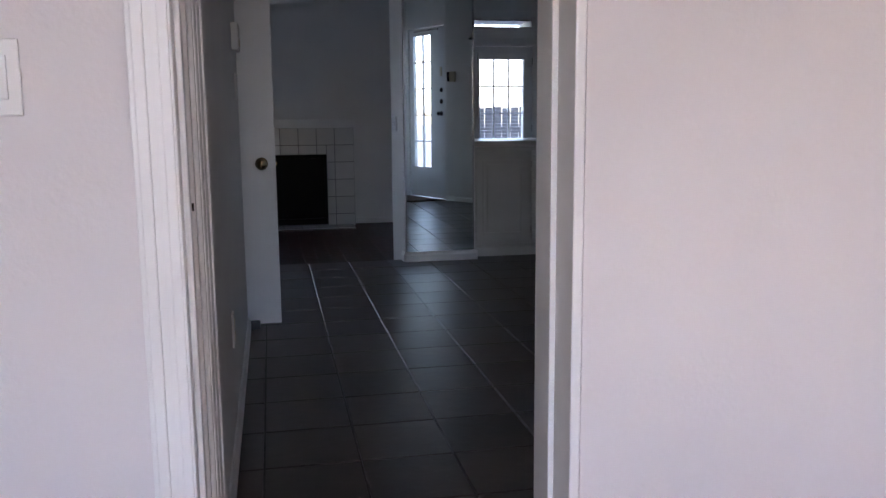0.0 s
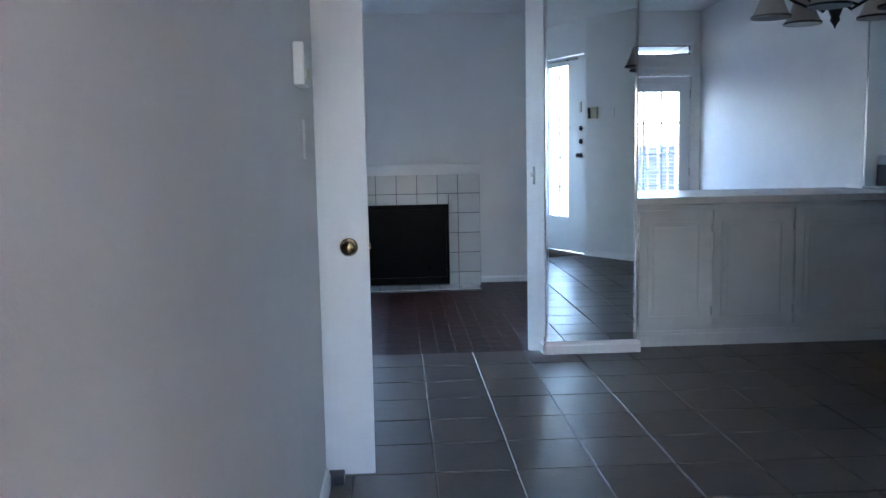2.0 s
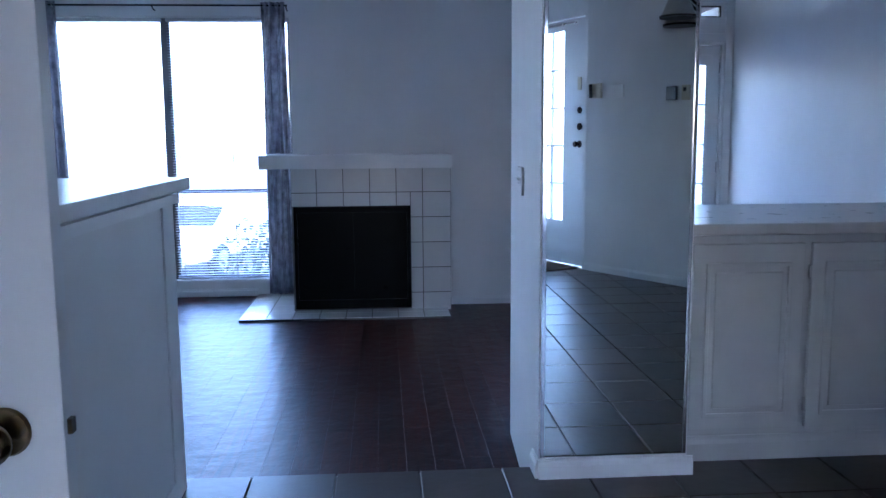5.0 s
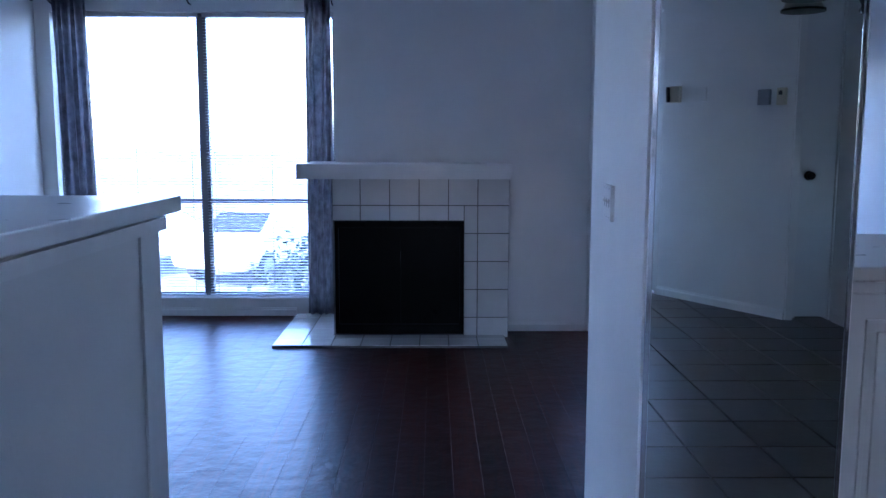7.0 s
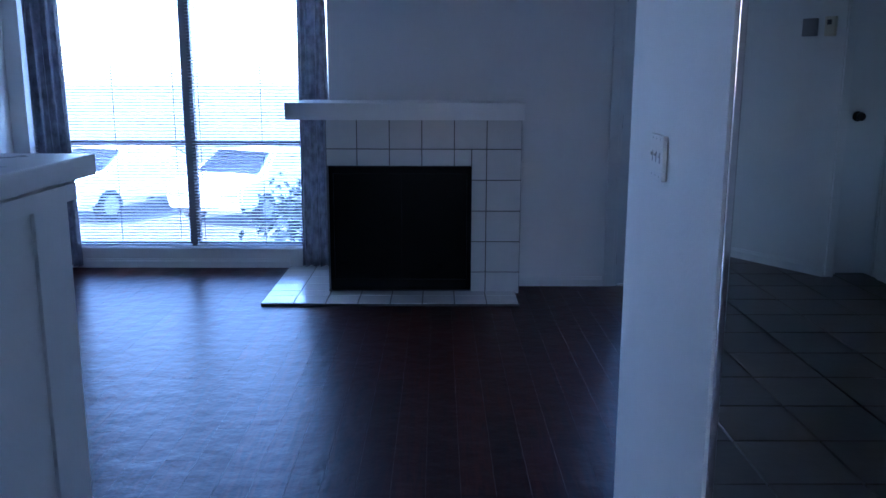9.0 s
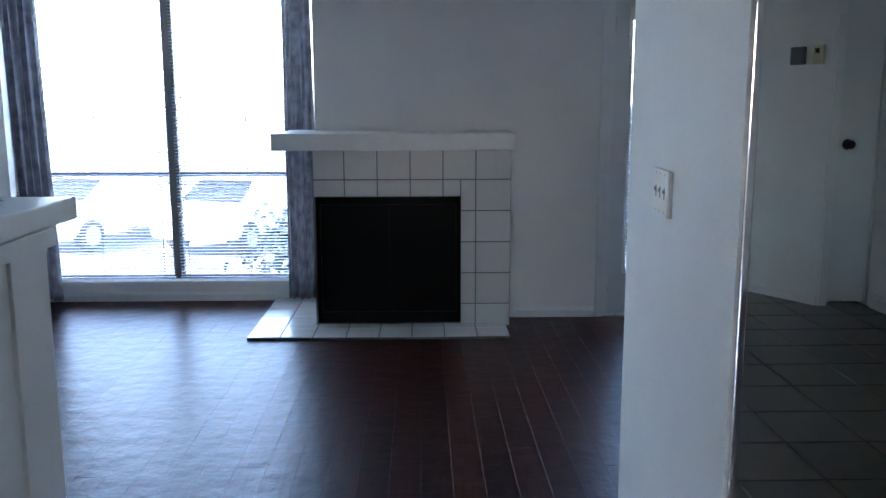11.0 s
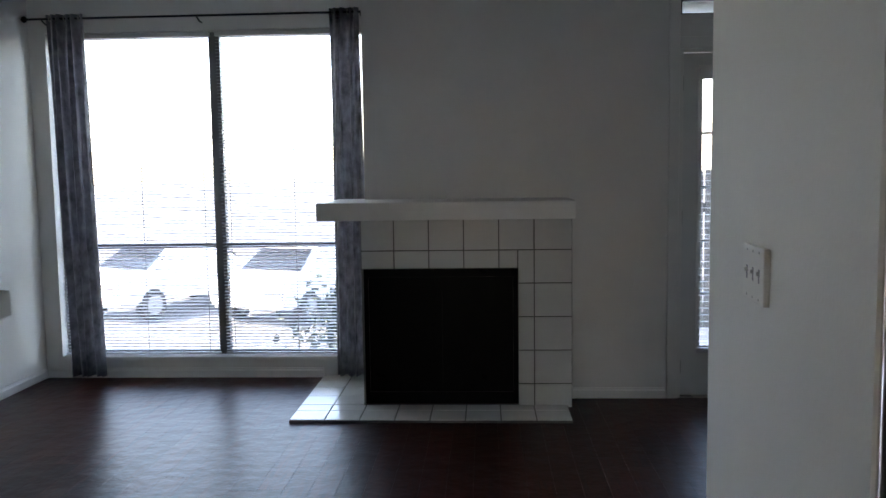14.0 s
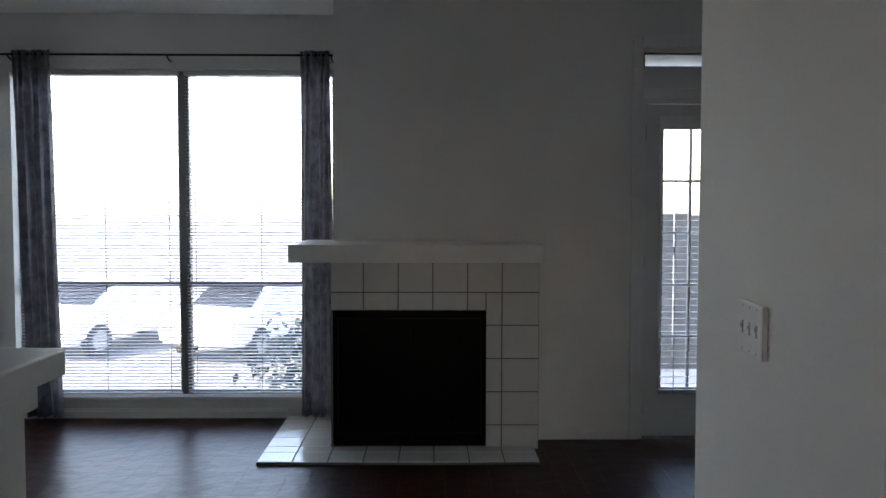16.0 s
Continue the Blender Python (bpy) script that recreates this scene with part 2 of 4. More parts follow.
def mesh_of(name, bm, mat, smooth=False):
    me = bpy.data.meshes.new(name)
    bm.to_mesh(me)
    bm.free()
    me.materials.append(mat)
    if smooth:
        for p in me.polygons:
            p.use_smooth = True
        me.set_sharp_from_angle(angle=radians(40))
    return me


def part(name, bm, mat, parent, label="", smooth=False):
    ob = new(name, mesh_of(name, bm, mat, smooth))
    ob.parent = parent
    if label:
        ob["label"] = label
    return ob


def thing(name, label, category, group="", at=(0, 0, 0)):
    ob = new(name)
    ob.empty_display_size = 0.1
    ob.location = at
    return tagged(ob, label, category, group)


def structure(name, bm, mat, label, category, smooth=False):
    return tagged(new(name, mesh_of(name, bm, mat, smooth)), label, category, kind="structure")


def wall_x(bm, x0, x1, y0, y1, z0, z1, holes=()):
    """A wall that runs along x, with holes (x0, x1, z0, z1)."""
    us = sorted({x0, x1, *[h[0] for h in holes], *[h[1] for h in holes]})
    for a, b in zip(us, us[1:]):
        cuts = sorted((h[2], h[3]) for h in holes if h[0] <= a and h[1] >= b)
        z = z0
        for c, d in cuts:
            if c > z:
                box(bm, a, b, y0, y1, z, c)
            z = d
        if z < z1:
            box(bm, a, b, y0, y1, z, z1)
    return bm


def wall_y(bm, y0, y1, x0, x1, z0, z1, holes=()):
    us = sorted({y0, y1, *[h[0] for h in holes], *[h[1] for h in holes]})
    for a, b in zip(us, us[1:]):
        cuts = sorted((h[2], h[3]) for h in holes if h[0] <= a and h[1] >= b)
        z = z0
        for c, d in cuts:
            if c > z:
                box(bm, x0, x1, a, b, z, c)
            z = d
        if z < z1:
            box(bm, x0, x1, a, b, z, z1)
    return bm


def skirting(bm, a, b, z, side, height=0.085, depth=0.014):
    """A moulded skirting board from a to b in plan; side is the unit way out of the wall."""
    a, b, n = Vector((*a, 0)), Vector((*b, 0)), Vector((*side, 0))
    profile = [(0, 0), (depth, 0), (depth, height * 0.7), (depth * 0.55, height * 0.86), (depth * 0.45, height), (0, height)]
    ends = [[bm.verts.new(p + n * d + Vector((0, 0, z + h))) for d, h in profile] for p in (a, b)]
    for i in range(len(profile)):
        j = (i + 1) % len(profile)
        bm.faces.new((ends[0][i], ends[0][j], ends[1][j], ends[1][i]))
    bm.faces.new(ends[0])
    bm.faces.new(ends[1])
    bmesh.ops.recalc_face_normals(bm, faces=bm.faces)
    return bm


# ---- large structure ----
HW = 0.12
# bedroom
BX0, BX1, BYB = -3.2, 0.55, -9.0
DOOR_L, DOOR_R, DOOR_TOP = -1.128, -0.465, 2.25
structure("floor_bedroom", boxed(BX0, BX1, BYB, BED_Y1, -0.25, 0.0), material("bedroom_carpet", (0.34, 0.29, 0.24), 1.0, spread=0.15, scale=40, bump=0.6, bump_scale=300), "plain beige bedroom carpet", "floor")
structure("wall_bedroom_door", wall_x(bmesh.new(), BX0, BX1, BED_Y0, BED_Y1, 0, CEIL, [(DOOR_L - 0.02, DOOR_R + 0.02, 0, DOOR_TOP + 0.02)]), BED_PAINT, "warm off-white painted bedroom wall with a doorway", "wall")
structure("wall_bedroom_back", wall_x(bmesh.new(), BX0, BX1, BYB - HW, BYB, 0, CEIL, [(-2.4, -0.3, 0.8, 2.15)]), BED_PAINT, "off-white bedroom wall with a wide window opening", "wall")
structure("wall_bedroom_left", boxed(BX0 - HW, BX0, BYB - HW, BED_Y1, 0, CEIL), BED_PAINT, "plain off-white bedroom wall", "wall")
structure("wall_bedroom_right", boxed(BX1, BX1 + HW, BYB - HW, PIER_Y, 0, CEIL), BED_PAINT, "plain off-white bedroom wall", "wall")
structure("wall_bedroom_pier", boxed(DOOR_R + 0.02, BX1, BED_Y1, PIER_Y, 0, CEIL), PAINT, "pale painted wall beside the bedroom doorway", "wall")
structure("ceiling_bedroom", boxed(BX0 - HW, BX1 + HW, BYB - HW, -5.651, CEIL, CEIL + 0.15), CEILING, "plain white ceiling", "ceiling")
# hall, bathroom
BATH_N, BATH_S, BATH_W = -3.55, -4.82, -3.6
BJ0, BJ1 = BED_Y1, -4.565
structure("wall_hall", wall_y(bmesh.new(), BED_Y1, HALL_N, HALL_X - HALL_T, HALL_X, 0, CEIL, [(BJ0, BJ1, 0, 2.2)]), PAINT, "pale grey painted hall wall with the bathroom doorway", "wall")
structure("wall_bath_back", boxed(BATH_W, HALL_X - HALL_T, BATH_N, BATH_N + HW, 0, CEIL), BATH_PAINT, "cream painted bathroom wall behind the vanity", "wall")
structure("wall_bath_far", boxed(BATH_W - HW, BATH_W, BATH_S - HW, BATH_N + HW, 0, CEIL), BATH_PAINT, "cream painted bathroom wall", "wall")
structure("wall_bath_closet", boxed(BATH_W, -1.187, BED_Y1 + 0.001, BATH_S, 0, CEIL), BATH_PAINT, "cream painted bathroom wall", "wall")
structure("floor_bath", boxed(BATH_W, HALL_X - HALL_T, BATH_S, BATH_N, -0.25, 0.0), WHITE_TILE, "pale vinyl bathroom floor", "floor")
structure("ceiling_bath", boxed(BATH_W - HW, HALL_X - HALL_T, BATH_S, BATH_N + HW, CEIL + 0.16, CEIL + 0.3), CEILING, "plain white ceiling", "ceiling")
# kitchen side
structure("wall_kitchen_near", boxed(LEFT_X, HALL_X - HALL_T, HALL_N - HW, HALL_N, 0, CEIL), PAINT, "plain off-white kitchen wall", "wall")
structure("wall_utility", boxed(-2.6, -2.6 + HW, BATH_N + HW, HALL_N - HW, 0, CEIL), PAINT, "plain off-white wall", "wall")
structure("floor_base", boxed(LEFT_X - HW, 3.2, -5.65, EDGE - 0.004, -0.40, -0.012), GROUT, "grey grout bed under the floor tiles", "floor")
structure("ceiling_main", prism([(LEFT_X - HW, -5.65), (1.03, -5.65), (1.42, -4.76), (2.05, -3.76), (2.66, -3.76), (2.66, WIN_Y + 0.2), (LEFT_X - HW, WIN_Y + 0.2)], CEIL, CEIL + 0.15), CEILING, "white textured ceiling", "ceiling")
# unseen mass over the rooms, there to cast shade on fence and ground
structure("upper_shade_block", boxed(LEFT_X - HW, 2.66, BYB - HW, WIN_Y + 0.16, CEIL + 0.31, 5.7), PAINT, "unseen block above the ceiling, added to shade the ground outside", "wall")
structure("wall_left", boxed(LEFT_X - HW, LEFT_X, -2.1, WIN_Y + 0.2, LOW - 0.2, CEIL), PAINT, "pale painted living room side wall", "wall")
# living room
WX0, WX1, WZ0, WZ1 = -3.665, -1.355, -0.065, 2.29
BREAST = -1.30
structure("wall_window", wall_x(bmesh.new(), LEFT_X, BREAST, WIN_Y, WIN_Y + 0.16, LOW - 0.2, CEIL, [(WX0, WX1, WZ0, WZ1)]), PAINT, "pale painted wall with the wide living room window", "wall")
PX0, PX1, PZ1 = 0.70, 2.40, 2.02
TZ0, TZ1 = 2.222, 2.318
FX0, FX1, FZ0, FZ1 = -1.285, -0.323, -0.165, 0.664
structure("wall_fireplace", wall_x(bmesh.new(), BREAST, RIGHT_X + HW, PATIO_Y, PATIO_Y + 0.62, LOW - 0.2, CEIL, [(FX0 + 0.01, FX1, FZ0, FZ1), (PX0, PX1, LOW, PZ1), (PX0 + 0.01, PX1 - 0.04, TZ0, TZ1)]), PAINT, "pale painted chimney wall with fireplace and patio doorway", "wall")
structure("wall_right", boxed(RIGHT_X, RIGHT_X + HW, 0.621, PATIO_Y, LOW - 0.2, CEIL), PAINT, "pale painted living room side wall", "wall")
structure("wall_dining", boxed(MIRROR_X + 0.006, MIRROR_X + 0.36, -3.75, 0.62, LOW, CEIL), PAINT, "dining side wall behind tall mirrors", "wall")
structure("floor_living_base", boxed(LEFT_X - HW, 3.2, EDGE + 0.001, WIN_Y + 0.2, LOW - 0.2, LOW - 0.012), SUBFLOOR, "dark underlay beneath the wood floor", "floor")
structure("step_riser", boxed(LEFT_X, RIGHT_X, EDGE - 0.004, EDGE, LOW - 0.02, -0.013), TRIM, "painted riser of the single step down", "step")
# pillar with switch and mirror
PILLAR_W, PILLAR_D = 0.554, 1.08
pillar = structure("wall_pillar", prism([(0.0, 0.014), (PILLAR_W, 0.014), (PILLAR_W, PILLAR_D), (0.06, PILLAR_D)], LOW - 0.1, CEIL), PAINT, "pale painted pillar wall between step and cabinets", "wall")
# entry
A, B, C = (1.30, -4.68), (1.93, -3.66), (0.92, -5.53)
structure("wall_entry_angle", prism([A, B, (2.04, -3.73), (1.41, -4.75)], 0, CEIL), PAINT, "pale painted angled entry wall", "wall")
structure("wall_closet", wall_x(bmesh.new(), 1.93, 3.2, -3.76, -3.66, 0, CEIL, [(1.985, 2.246, 0, 2.25)]), PAINT, "pale painted wall round the closet door", "wall")
structure("wall_entry_end", boxed(0.67, 0.92, -5.65, -5.53, 0, CEIL), PAINT, "plain pale entry wall", "wall")
# closet shell out of view, added to stop daylight leaking round the door
structure("wall_closet_side", boxed(3.201, 3.3, -4.5, -3.66, 0, CEIL + 0.15), PAINT, "plain unseen closet wall, added to keep daylight out", "wall")
structure("wall_closet_back", boxed(1.56, 3.2, -4.5, -4.4, 0, CEIL + 0.15), PAINT, "plain unseen closet wall, added to keep daylight out", "wall")
structure("ceiling_closet", boxed(1.70, 3.2, -4.5, -3.70, CEIL + 0.152, CEIL + 0.25), CEILING, "plain unseen closet ceiling, added to keep daylight out", "ceiling")

# ---- floors: tiles and planks ----
def flat_piece(w, d, h, bevel):
    bm = bmesh.new()
    z = 0.0
    lo = [bm.verts.new((x, y, z - h)) for x, y in ((0, 0), (w, 0), (w, d), (0, d))]
    mid = [bm.verts.new((x, y, z - bevel)) for x, y in ((0, 0), (w, 0), (w, d), (0, d))]
    top = [bm.verts.new((x, y, z)) for x, y in ((bevel, bevel), (w - bevel, bevel), (w - bevel, d - bevel), (bevel, d - bevel))]
    bm.faces.new(top)
    for a, b in ((lo, mid), (mid, top)):
        for i in range(4):
            j = (i + 1) % 4
            bm.faces.new((a[i], a[j], b[j], b[i]))
    return bm


def lay(parent, rects, mat, name, h, bevel, z, tilt=0.0):
    """Lay rectangular pieces, sharing one mesh between pieces of one size."""
    kept = {}
    rnd = random.Random(5)
    for x0, y0, w, d in rects:
        key = (round(w, 3), round(d, 3))
        if key not in kept:
            kept[key] = mesh_of(name, flat_piece(w, d, h, bevel), mat)
        ob = new(name, kept[key])
        ob.parent = parent
        ob.location = (x0, y0, z + rnd.uniform(-tilt, tilt) * 0.3)
        ob.rotation_euler = (rnd.uniform(-tilt, tilt), rnd.uniform(-tilt, tilt), 0)


def joined(rects, h, bevel, z):
    bm = bmesh.new()
    for x0, y0, w, d in rects:
        one = flat_piece(w, d, h, bevel)
        me = bpy.data.meshes.new("tmp")
        one.to_mesh(me)
        one.free()
        me.transform(Matrix.Translation((x0, y0, z)))
        bm.from_mesh(me)
        bpy.data.meshes.remove(me)
    return bm


PITCH, PITCH_Y, GAP = 0.307, 0.322, 0.008
near, rest = [], []
for i in range(-9, 11):
    for j in range(-2, 18):
        x0, y1 = -0.737 + i * PITCH, -0.192 - j * PITCH_Y
        y0 = y1 - PITCH_Y
        a0, a1 = max(x0, LEFT_X), min(x0 + PITCH, 3.0)
        b0, b1 = max(y0, BED_Y0 if a0 < BX1 + HW else -5.5), min(y1, EDGE)
        if a1 - a0 < 0.05 or b1 - b0 < 0.04:
            continue
        r = (a0 + GAP / 2, b0 + GAP / 2, a1 - a0 - GAP, b1 - b0 - GAP)
        (near if -1.35 < x0 < 1.9 and y0 > -5.0 and len(near) < 295 else rest).append(r)
floor_tiles = tagged(new("floor_tiles"), "dark slate-look square floor tiles with pale grout", "tile floor", kind="structure")
lay(floor_tiles, near, TILE, "tile", 0.012, 0.0014, 0.0, 0.0012)
far_tiles = part("tile_field", joined(rest, 0.012, 0.0014, 0.0), TILE, floor_tiles)
far_tiles["kind"] = "stuff"

floor_planks = tagged(new("floor_planks"), "glossy dark cherry wood plank floor", "wood floor", kind="structure")
rnd = random.Random(11)
planks = []
PW, PL = 0.128, 1.21
x = LEFT_X
while x < RIGHT_X:
    y = EDGE + 0.002 - rnd.uniform(0.1, 1.1)
    w = min(PW, RIGHT_X - x)
    while y < WIN_Y:
        y0, y1 = max(y, EDGE + 0.002), min(y + PL, WIN_Y)
        if y1 - y0 > 0.05:
            planks.append((x + 0.0003, y0 + 0.0003, w - 0.0006, round(y1 - y0 - 0.0006, 4)))
        y += PL
    x += PW
lay(floor_planks, planks, PLANK, "plank", 0.012, 0.0003, LOW, 0.0)

# ---- trim ----
def casing_leg(bm, x0, x1, y_face, out, z0, z1):
    """A moulded casing leg on a wall along x; out is +1 or -1 along y."""
    w = x1 - x0
    box(bm, x0, x1, y_face, y_face + out * 0.012, z0, z1, 0.002)
    box(bm, x0 + 0.12 * w, x0 + 0.4 * w, y_face, y_face + out * 0.019, z0, z1, 0.003)
    box(bm, x0 + 0.7 * w, x1 - 0.06 * w, y_face, y_face + out * 0.016, z0, z1, 0.002)


d1 = tagged(new("door_1"), "white moulded door frame of the bedroom doorway", "door frame", kind="structure")
bm = bmesh.new()
casing_leg(bm, DOOR_L - 0.068, DOOR_L, BED_Y0, -1, 0, DOOR_TOP + 0.07)
part("casing", bm, TRIM, d1)
bm = bmesh.new()
box(bm, DOOR_L - 0.068, DOOR_R + 0.07, BED_Y0 - 0.015, BED_Y0, DOOR_TOP, DOOR_TOP + 0.07, 0.003)
part("head_casing", bm, TRIM, d1)
bm = bmesh.new()
box(bm, DOOR_L - 0.02, DOOR_L, BED_Y0 + 0.001, BED_Y1, 0, DOOR_TOP, 0.002)
box(bm, DOOR_L, DOOR_L + 0.010, BED_Y0 + 0.03, BED_Y0 + 0.06, 0, DOOR_TOP, 0.002)
part("jamb", bm, TRIM, d1)
bm = bmesh.new()
box(bm, DOOR_R, DOOR_R + 0.02, BED_Y0 + 0.001, PIER_Y, 0, DOOR_TOP, 0.004)
box(bm, DOOR_R - 0.012, DOOR_R, BED_Y0 + 0.09, BED_Y0 + 0.125, 0, DOOR_TOP, 0.002)
part("jamb", bm, TRIM, d1)
part("head_jamb", boxed(DOOR_L, DOOR_R, BED_Y0 + 0.001, BED_Y1, DOOR_TOP, DOOR_TOP + 0.02), TRIM, d1)

d2 = tagged(new("door_2"), "wide ribbed off-white frame of the bathroom doorway", "door frame", kind="structure")
bm = bmesh.new()
box(bm, HALL_X - HALL_T, HALL_X, BJ1 - 0.016, BJ1, 0, 2.2, 0.002)
box(bm, -1.185, -1.139, BED_Y1 + 0.001, BED_Y1 + 0.014, 0, 2.2, 0.002)
part("jamb", bm, TRIM, d2)
bm = bmesh.new()
for a, b, t in ((0.0, 0.25, 0.010), (0.012, 0.058, 0.0135), (0.11, 0.155, 0.0125), (0.208, 0.25, 0.0145)):
    box(bm, HALL_X, HALL_X + t, BJ1 + a, BJ1 + b, 0, 2.27, 0.004)
part("casing", bm, TRIM, d2)
part("head_casing", boxed(HALL_X, HALL_X + 0.015, BJ0, BJ1, 2.2, 2.27), TRIM, d2)
part("strike_plate", boxed(HALL_X - 0.012, HALL_X - 0.003, BJ1 - 0.018, BJ1 - 0.0155, 0.918, 0.934, 0.0008), BRONZE, d2, "small dark metal strike plate")

bb = tagged(new("baseboard"), "white painted moulded skirting boards", "skirting board", kind="structure")
for a, b, z, s in (((HALL_X, BJ1 + 0.25), (HALL_X, HALL_N), 0, (1, 0)), ((-0.002, 0.0), (PILLAR_W + 0.015, 0.0), 0, (0, -1)), ((0.0, 0.0), (0.0, EDGE), 0, (-1, 0)),
                   ((0.013, PATIO_Y), (PX0 - 0.07, PATIO_Y), LOW, (0, -1)), ((LEFT_X, WIN_Y), (-1.71, WIN_Y), LOW, (0, -1)), ((LEFT_X, 0.2), (LEFT_X, WIN_Y), LOW, (1, 0)),
                   ((A[0], A[1]), (B[0], B[1]), 0, (-0.85, 0.525))):
    part("skirting", skirting(bmesh.new(), a, b, z, s, 0.07), TRIM, bb)

# ---- pillar mirror, switches ----
pm = thing("mirror_panel", "tall frameless mirror panel covering the pillar front", "mirror")
part("glass", boxed(0.022, PILLAR_W - 0.02, 0.008, 0.0135, 0.075, CEIL - 0.01), MIRROR, pm)
part("edge_strip", boxed(0.006, 0.021, 0.004, 0.0135, 0.075, CEIL - 0.01, 0.002), CHROME, pm, "bright metal edge strip")
part("edge_strip", boxed(PILLAR_W - 0.019, PILLAR_W - 0.008, 0.004, 0.0135, 0.075, CEIL - 0.01, 0.002), CHROME, pm, "bright metal edge strip")


def switch_plate(name, label, centre, along, out, gangs=1, rocker=False):
    """A wall plate; along and out are unit ways in plan."""
    t = thing(name, label, "light switch", at=centre)
    al, o = Vector((*along, 0)), Vector((*out, 0))
    m = Matrix((al, o, Vector((0, 0, 1)))).transposed().to_4x4()
    t.matrix_world = Matrix.Translation(centre) @ m
    w = 0.07 + 0.046 * (gangs - 1)
    deep = 0.013 if gangs > 1 else 0.007
    part("plate", boxed(-w / 2, w / 2, 0.0005, deep, -0.0575, 0.0575, 0.003), PLASTIC, t)
    rise = deep - 0.007
    for g in range(gangs):
        gx = (g - (gangs - 1) / 2) * 0.046
        if rocker:
            part("rocker", boxed(gx - 0.0165, gx + 0.0165, 0.005, 0.011, -0.033, 0.033, 0.002), PLASTIC, t)
        else:
            part("slot", boxed(gx - 0.005, gx + 0.005, 0.0066 + rise, 0.0076 + rise, -0.014, 0.014), GREY_PLASTIC, t)
            part("toggle", boxed(gx - 0.004, gx + 0.004, 0.006 + rise, 0.013 + rise, 0.001, 0.010, 0.001), PLASTIC, t)
        for sz in (-0.047, 0.047):
            part("screw", lathe([(0.003, 0.0066 + rise), (0.003, 0.0078 + rise), (0.001, 0.0082 + rise)], 8, (gx, 0, sz), "y"), NICKEL, t)
    return t


switch_plate("light_switch", "white triple toggle switch plate on the pillar side", (0.033, 0.60, 1.05), (-0.055, -0.9985), (-0.9985, 0.055), 3)
switch_plate("light_switch", "white rocker light switch plate on the bedroom wall", (-1.385, BED_Y0, 1.165), (1, 0), (0, -1), 1, True)

# ---- hall: half-open utility door, alarm boxes, outlet ----
ud = thing("utility_door", "plain white flush door standing open with a brass knob", "door")
part("leaf", boxed(-1.70, -0.963, -1.815, -1.78, 0.012, 2.2, 0.002), DOOR, ud)
knob_profile = [(0.031, 0.0), (0.033, 0.004), (0.03, 0.009), (0.013, 0.012), (0.011, 0.03), (0.02, 0.036), (0.027, 0.046), (0.0275, 0.055), (0.022, 0.064), (0.010, 0.068)]
part("knob", lathe([(r, -h) for r, h in knob_profile], 24, (-1.035, -1.815, 0.868), "y"), BRASS, ud, "aged brass door knob", True)
part("latch", boxed(-0.963, -0.957, -1.805, -1.79, 0.858, 0.878), BRASS, ud)
ds = thing("door_stop", "small dark rubber door wedge at the wall end", "door stop")
part("wedge", boxed(-1.135, -1.075, -1.895, -1.82, 0.0, 0.035, 0.006), DARK_PLASTIC, ds)
al = thing("alarm_box", "white plastic door chime box on the hall wall", "wall box")
part("case", boxed(HALL_X, HALL_X + 0.032, -2.45, -2.31, 1.40, 1.52, 0.006), PLASTIC, al)
part("grille", boxed(HALL_X + 0.031, HALL_X + 0.034, -2.42, -2.34, 1.42, 1.45, 0.001), IVORY, al)
th = thing("wall_plate", "narrow white blank plate below the chime box", "wall plate")
part("plate", boxed(HALL_X, HALL_X + 0.008, -2.27, -2.2, 1.19, 1.31, 0.003), PLASTIC, th)
ol = thing("wall_outlet", "white electrical outlet low on the hall wall", "outlet")
part("plate", boxed(HALL_X, HALL_X + 0.007, -3.47, -3.40, 0.33, 0.445, 0.002), PLASTIC, ol)
for z in (0.365, 0.41):
    part("socket", boxed(HALL_X + 0.006, HALL_X + 0.009, -3.452, -3.418, z - 0.014, z + 0.014, 0.003), IVORY, ol)

# ---- bathroom ----
va = thing("bath_vanity", "white painted bathroom vanity with two doors", "vanity cabinet")
VX0, VX1, VY = -2.15, HALL_X - 0.05, -4.12
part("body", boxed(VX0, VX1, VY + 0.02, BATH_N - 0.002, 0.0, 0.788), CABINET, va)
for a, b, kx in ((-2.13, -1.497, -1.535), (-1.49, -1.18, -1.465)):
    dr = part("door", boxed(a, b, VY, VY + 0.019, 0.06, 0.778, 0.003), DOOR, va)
    part("knob", lathe([(0.007, 0), (0.007, -0.012), (0.015, -0.018), (0.017, -0.026), (0.011, -0.032)], 16, (kx, VY, 0.715), "y"), NICKEL, dr, "round brushed metal knob", True)
vt = thing("vanity_top", "tan cultured marble vanity top with backsplash", "countertop")
bm = boxed(VX0 - 0.01, VX1, VY - 0.02, BATH_N - 0.002, 0.79, 0.823, 0.006)
part("slab", bm, MARBLE, vt)
part("backsplash", boxed(VX0 - 0.01, VX1, BATH_N - 0.03, BATH_N - 0.002, 0.824, 0.915, 0.004), MARBLE, vt)
part("basin_rim", lathe([(0.20, 0.0005), (0.205, 0.002), (0.19, 0.002), (0.05, 0.001)], 32, (-1.66, -3.87, 0.823)), MARBLE, vt, "", True)
fa = thing("faucet", "chrome centre-set bathroom faucet with a lever", "faucet")
fx, fy = -1.65, -3.69
part("base", boxed(fx - 0.085, fx + 0.085, fy - 0.025, fy + 0.025, 0.824, 0.845, 0.008), CHROME, fa)
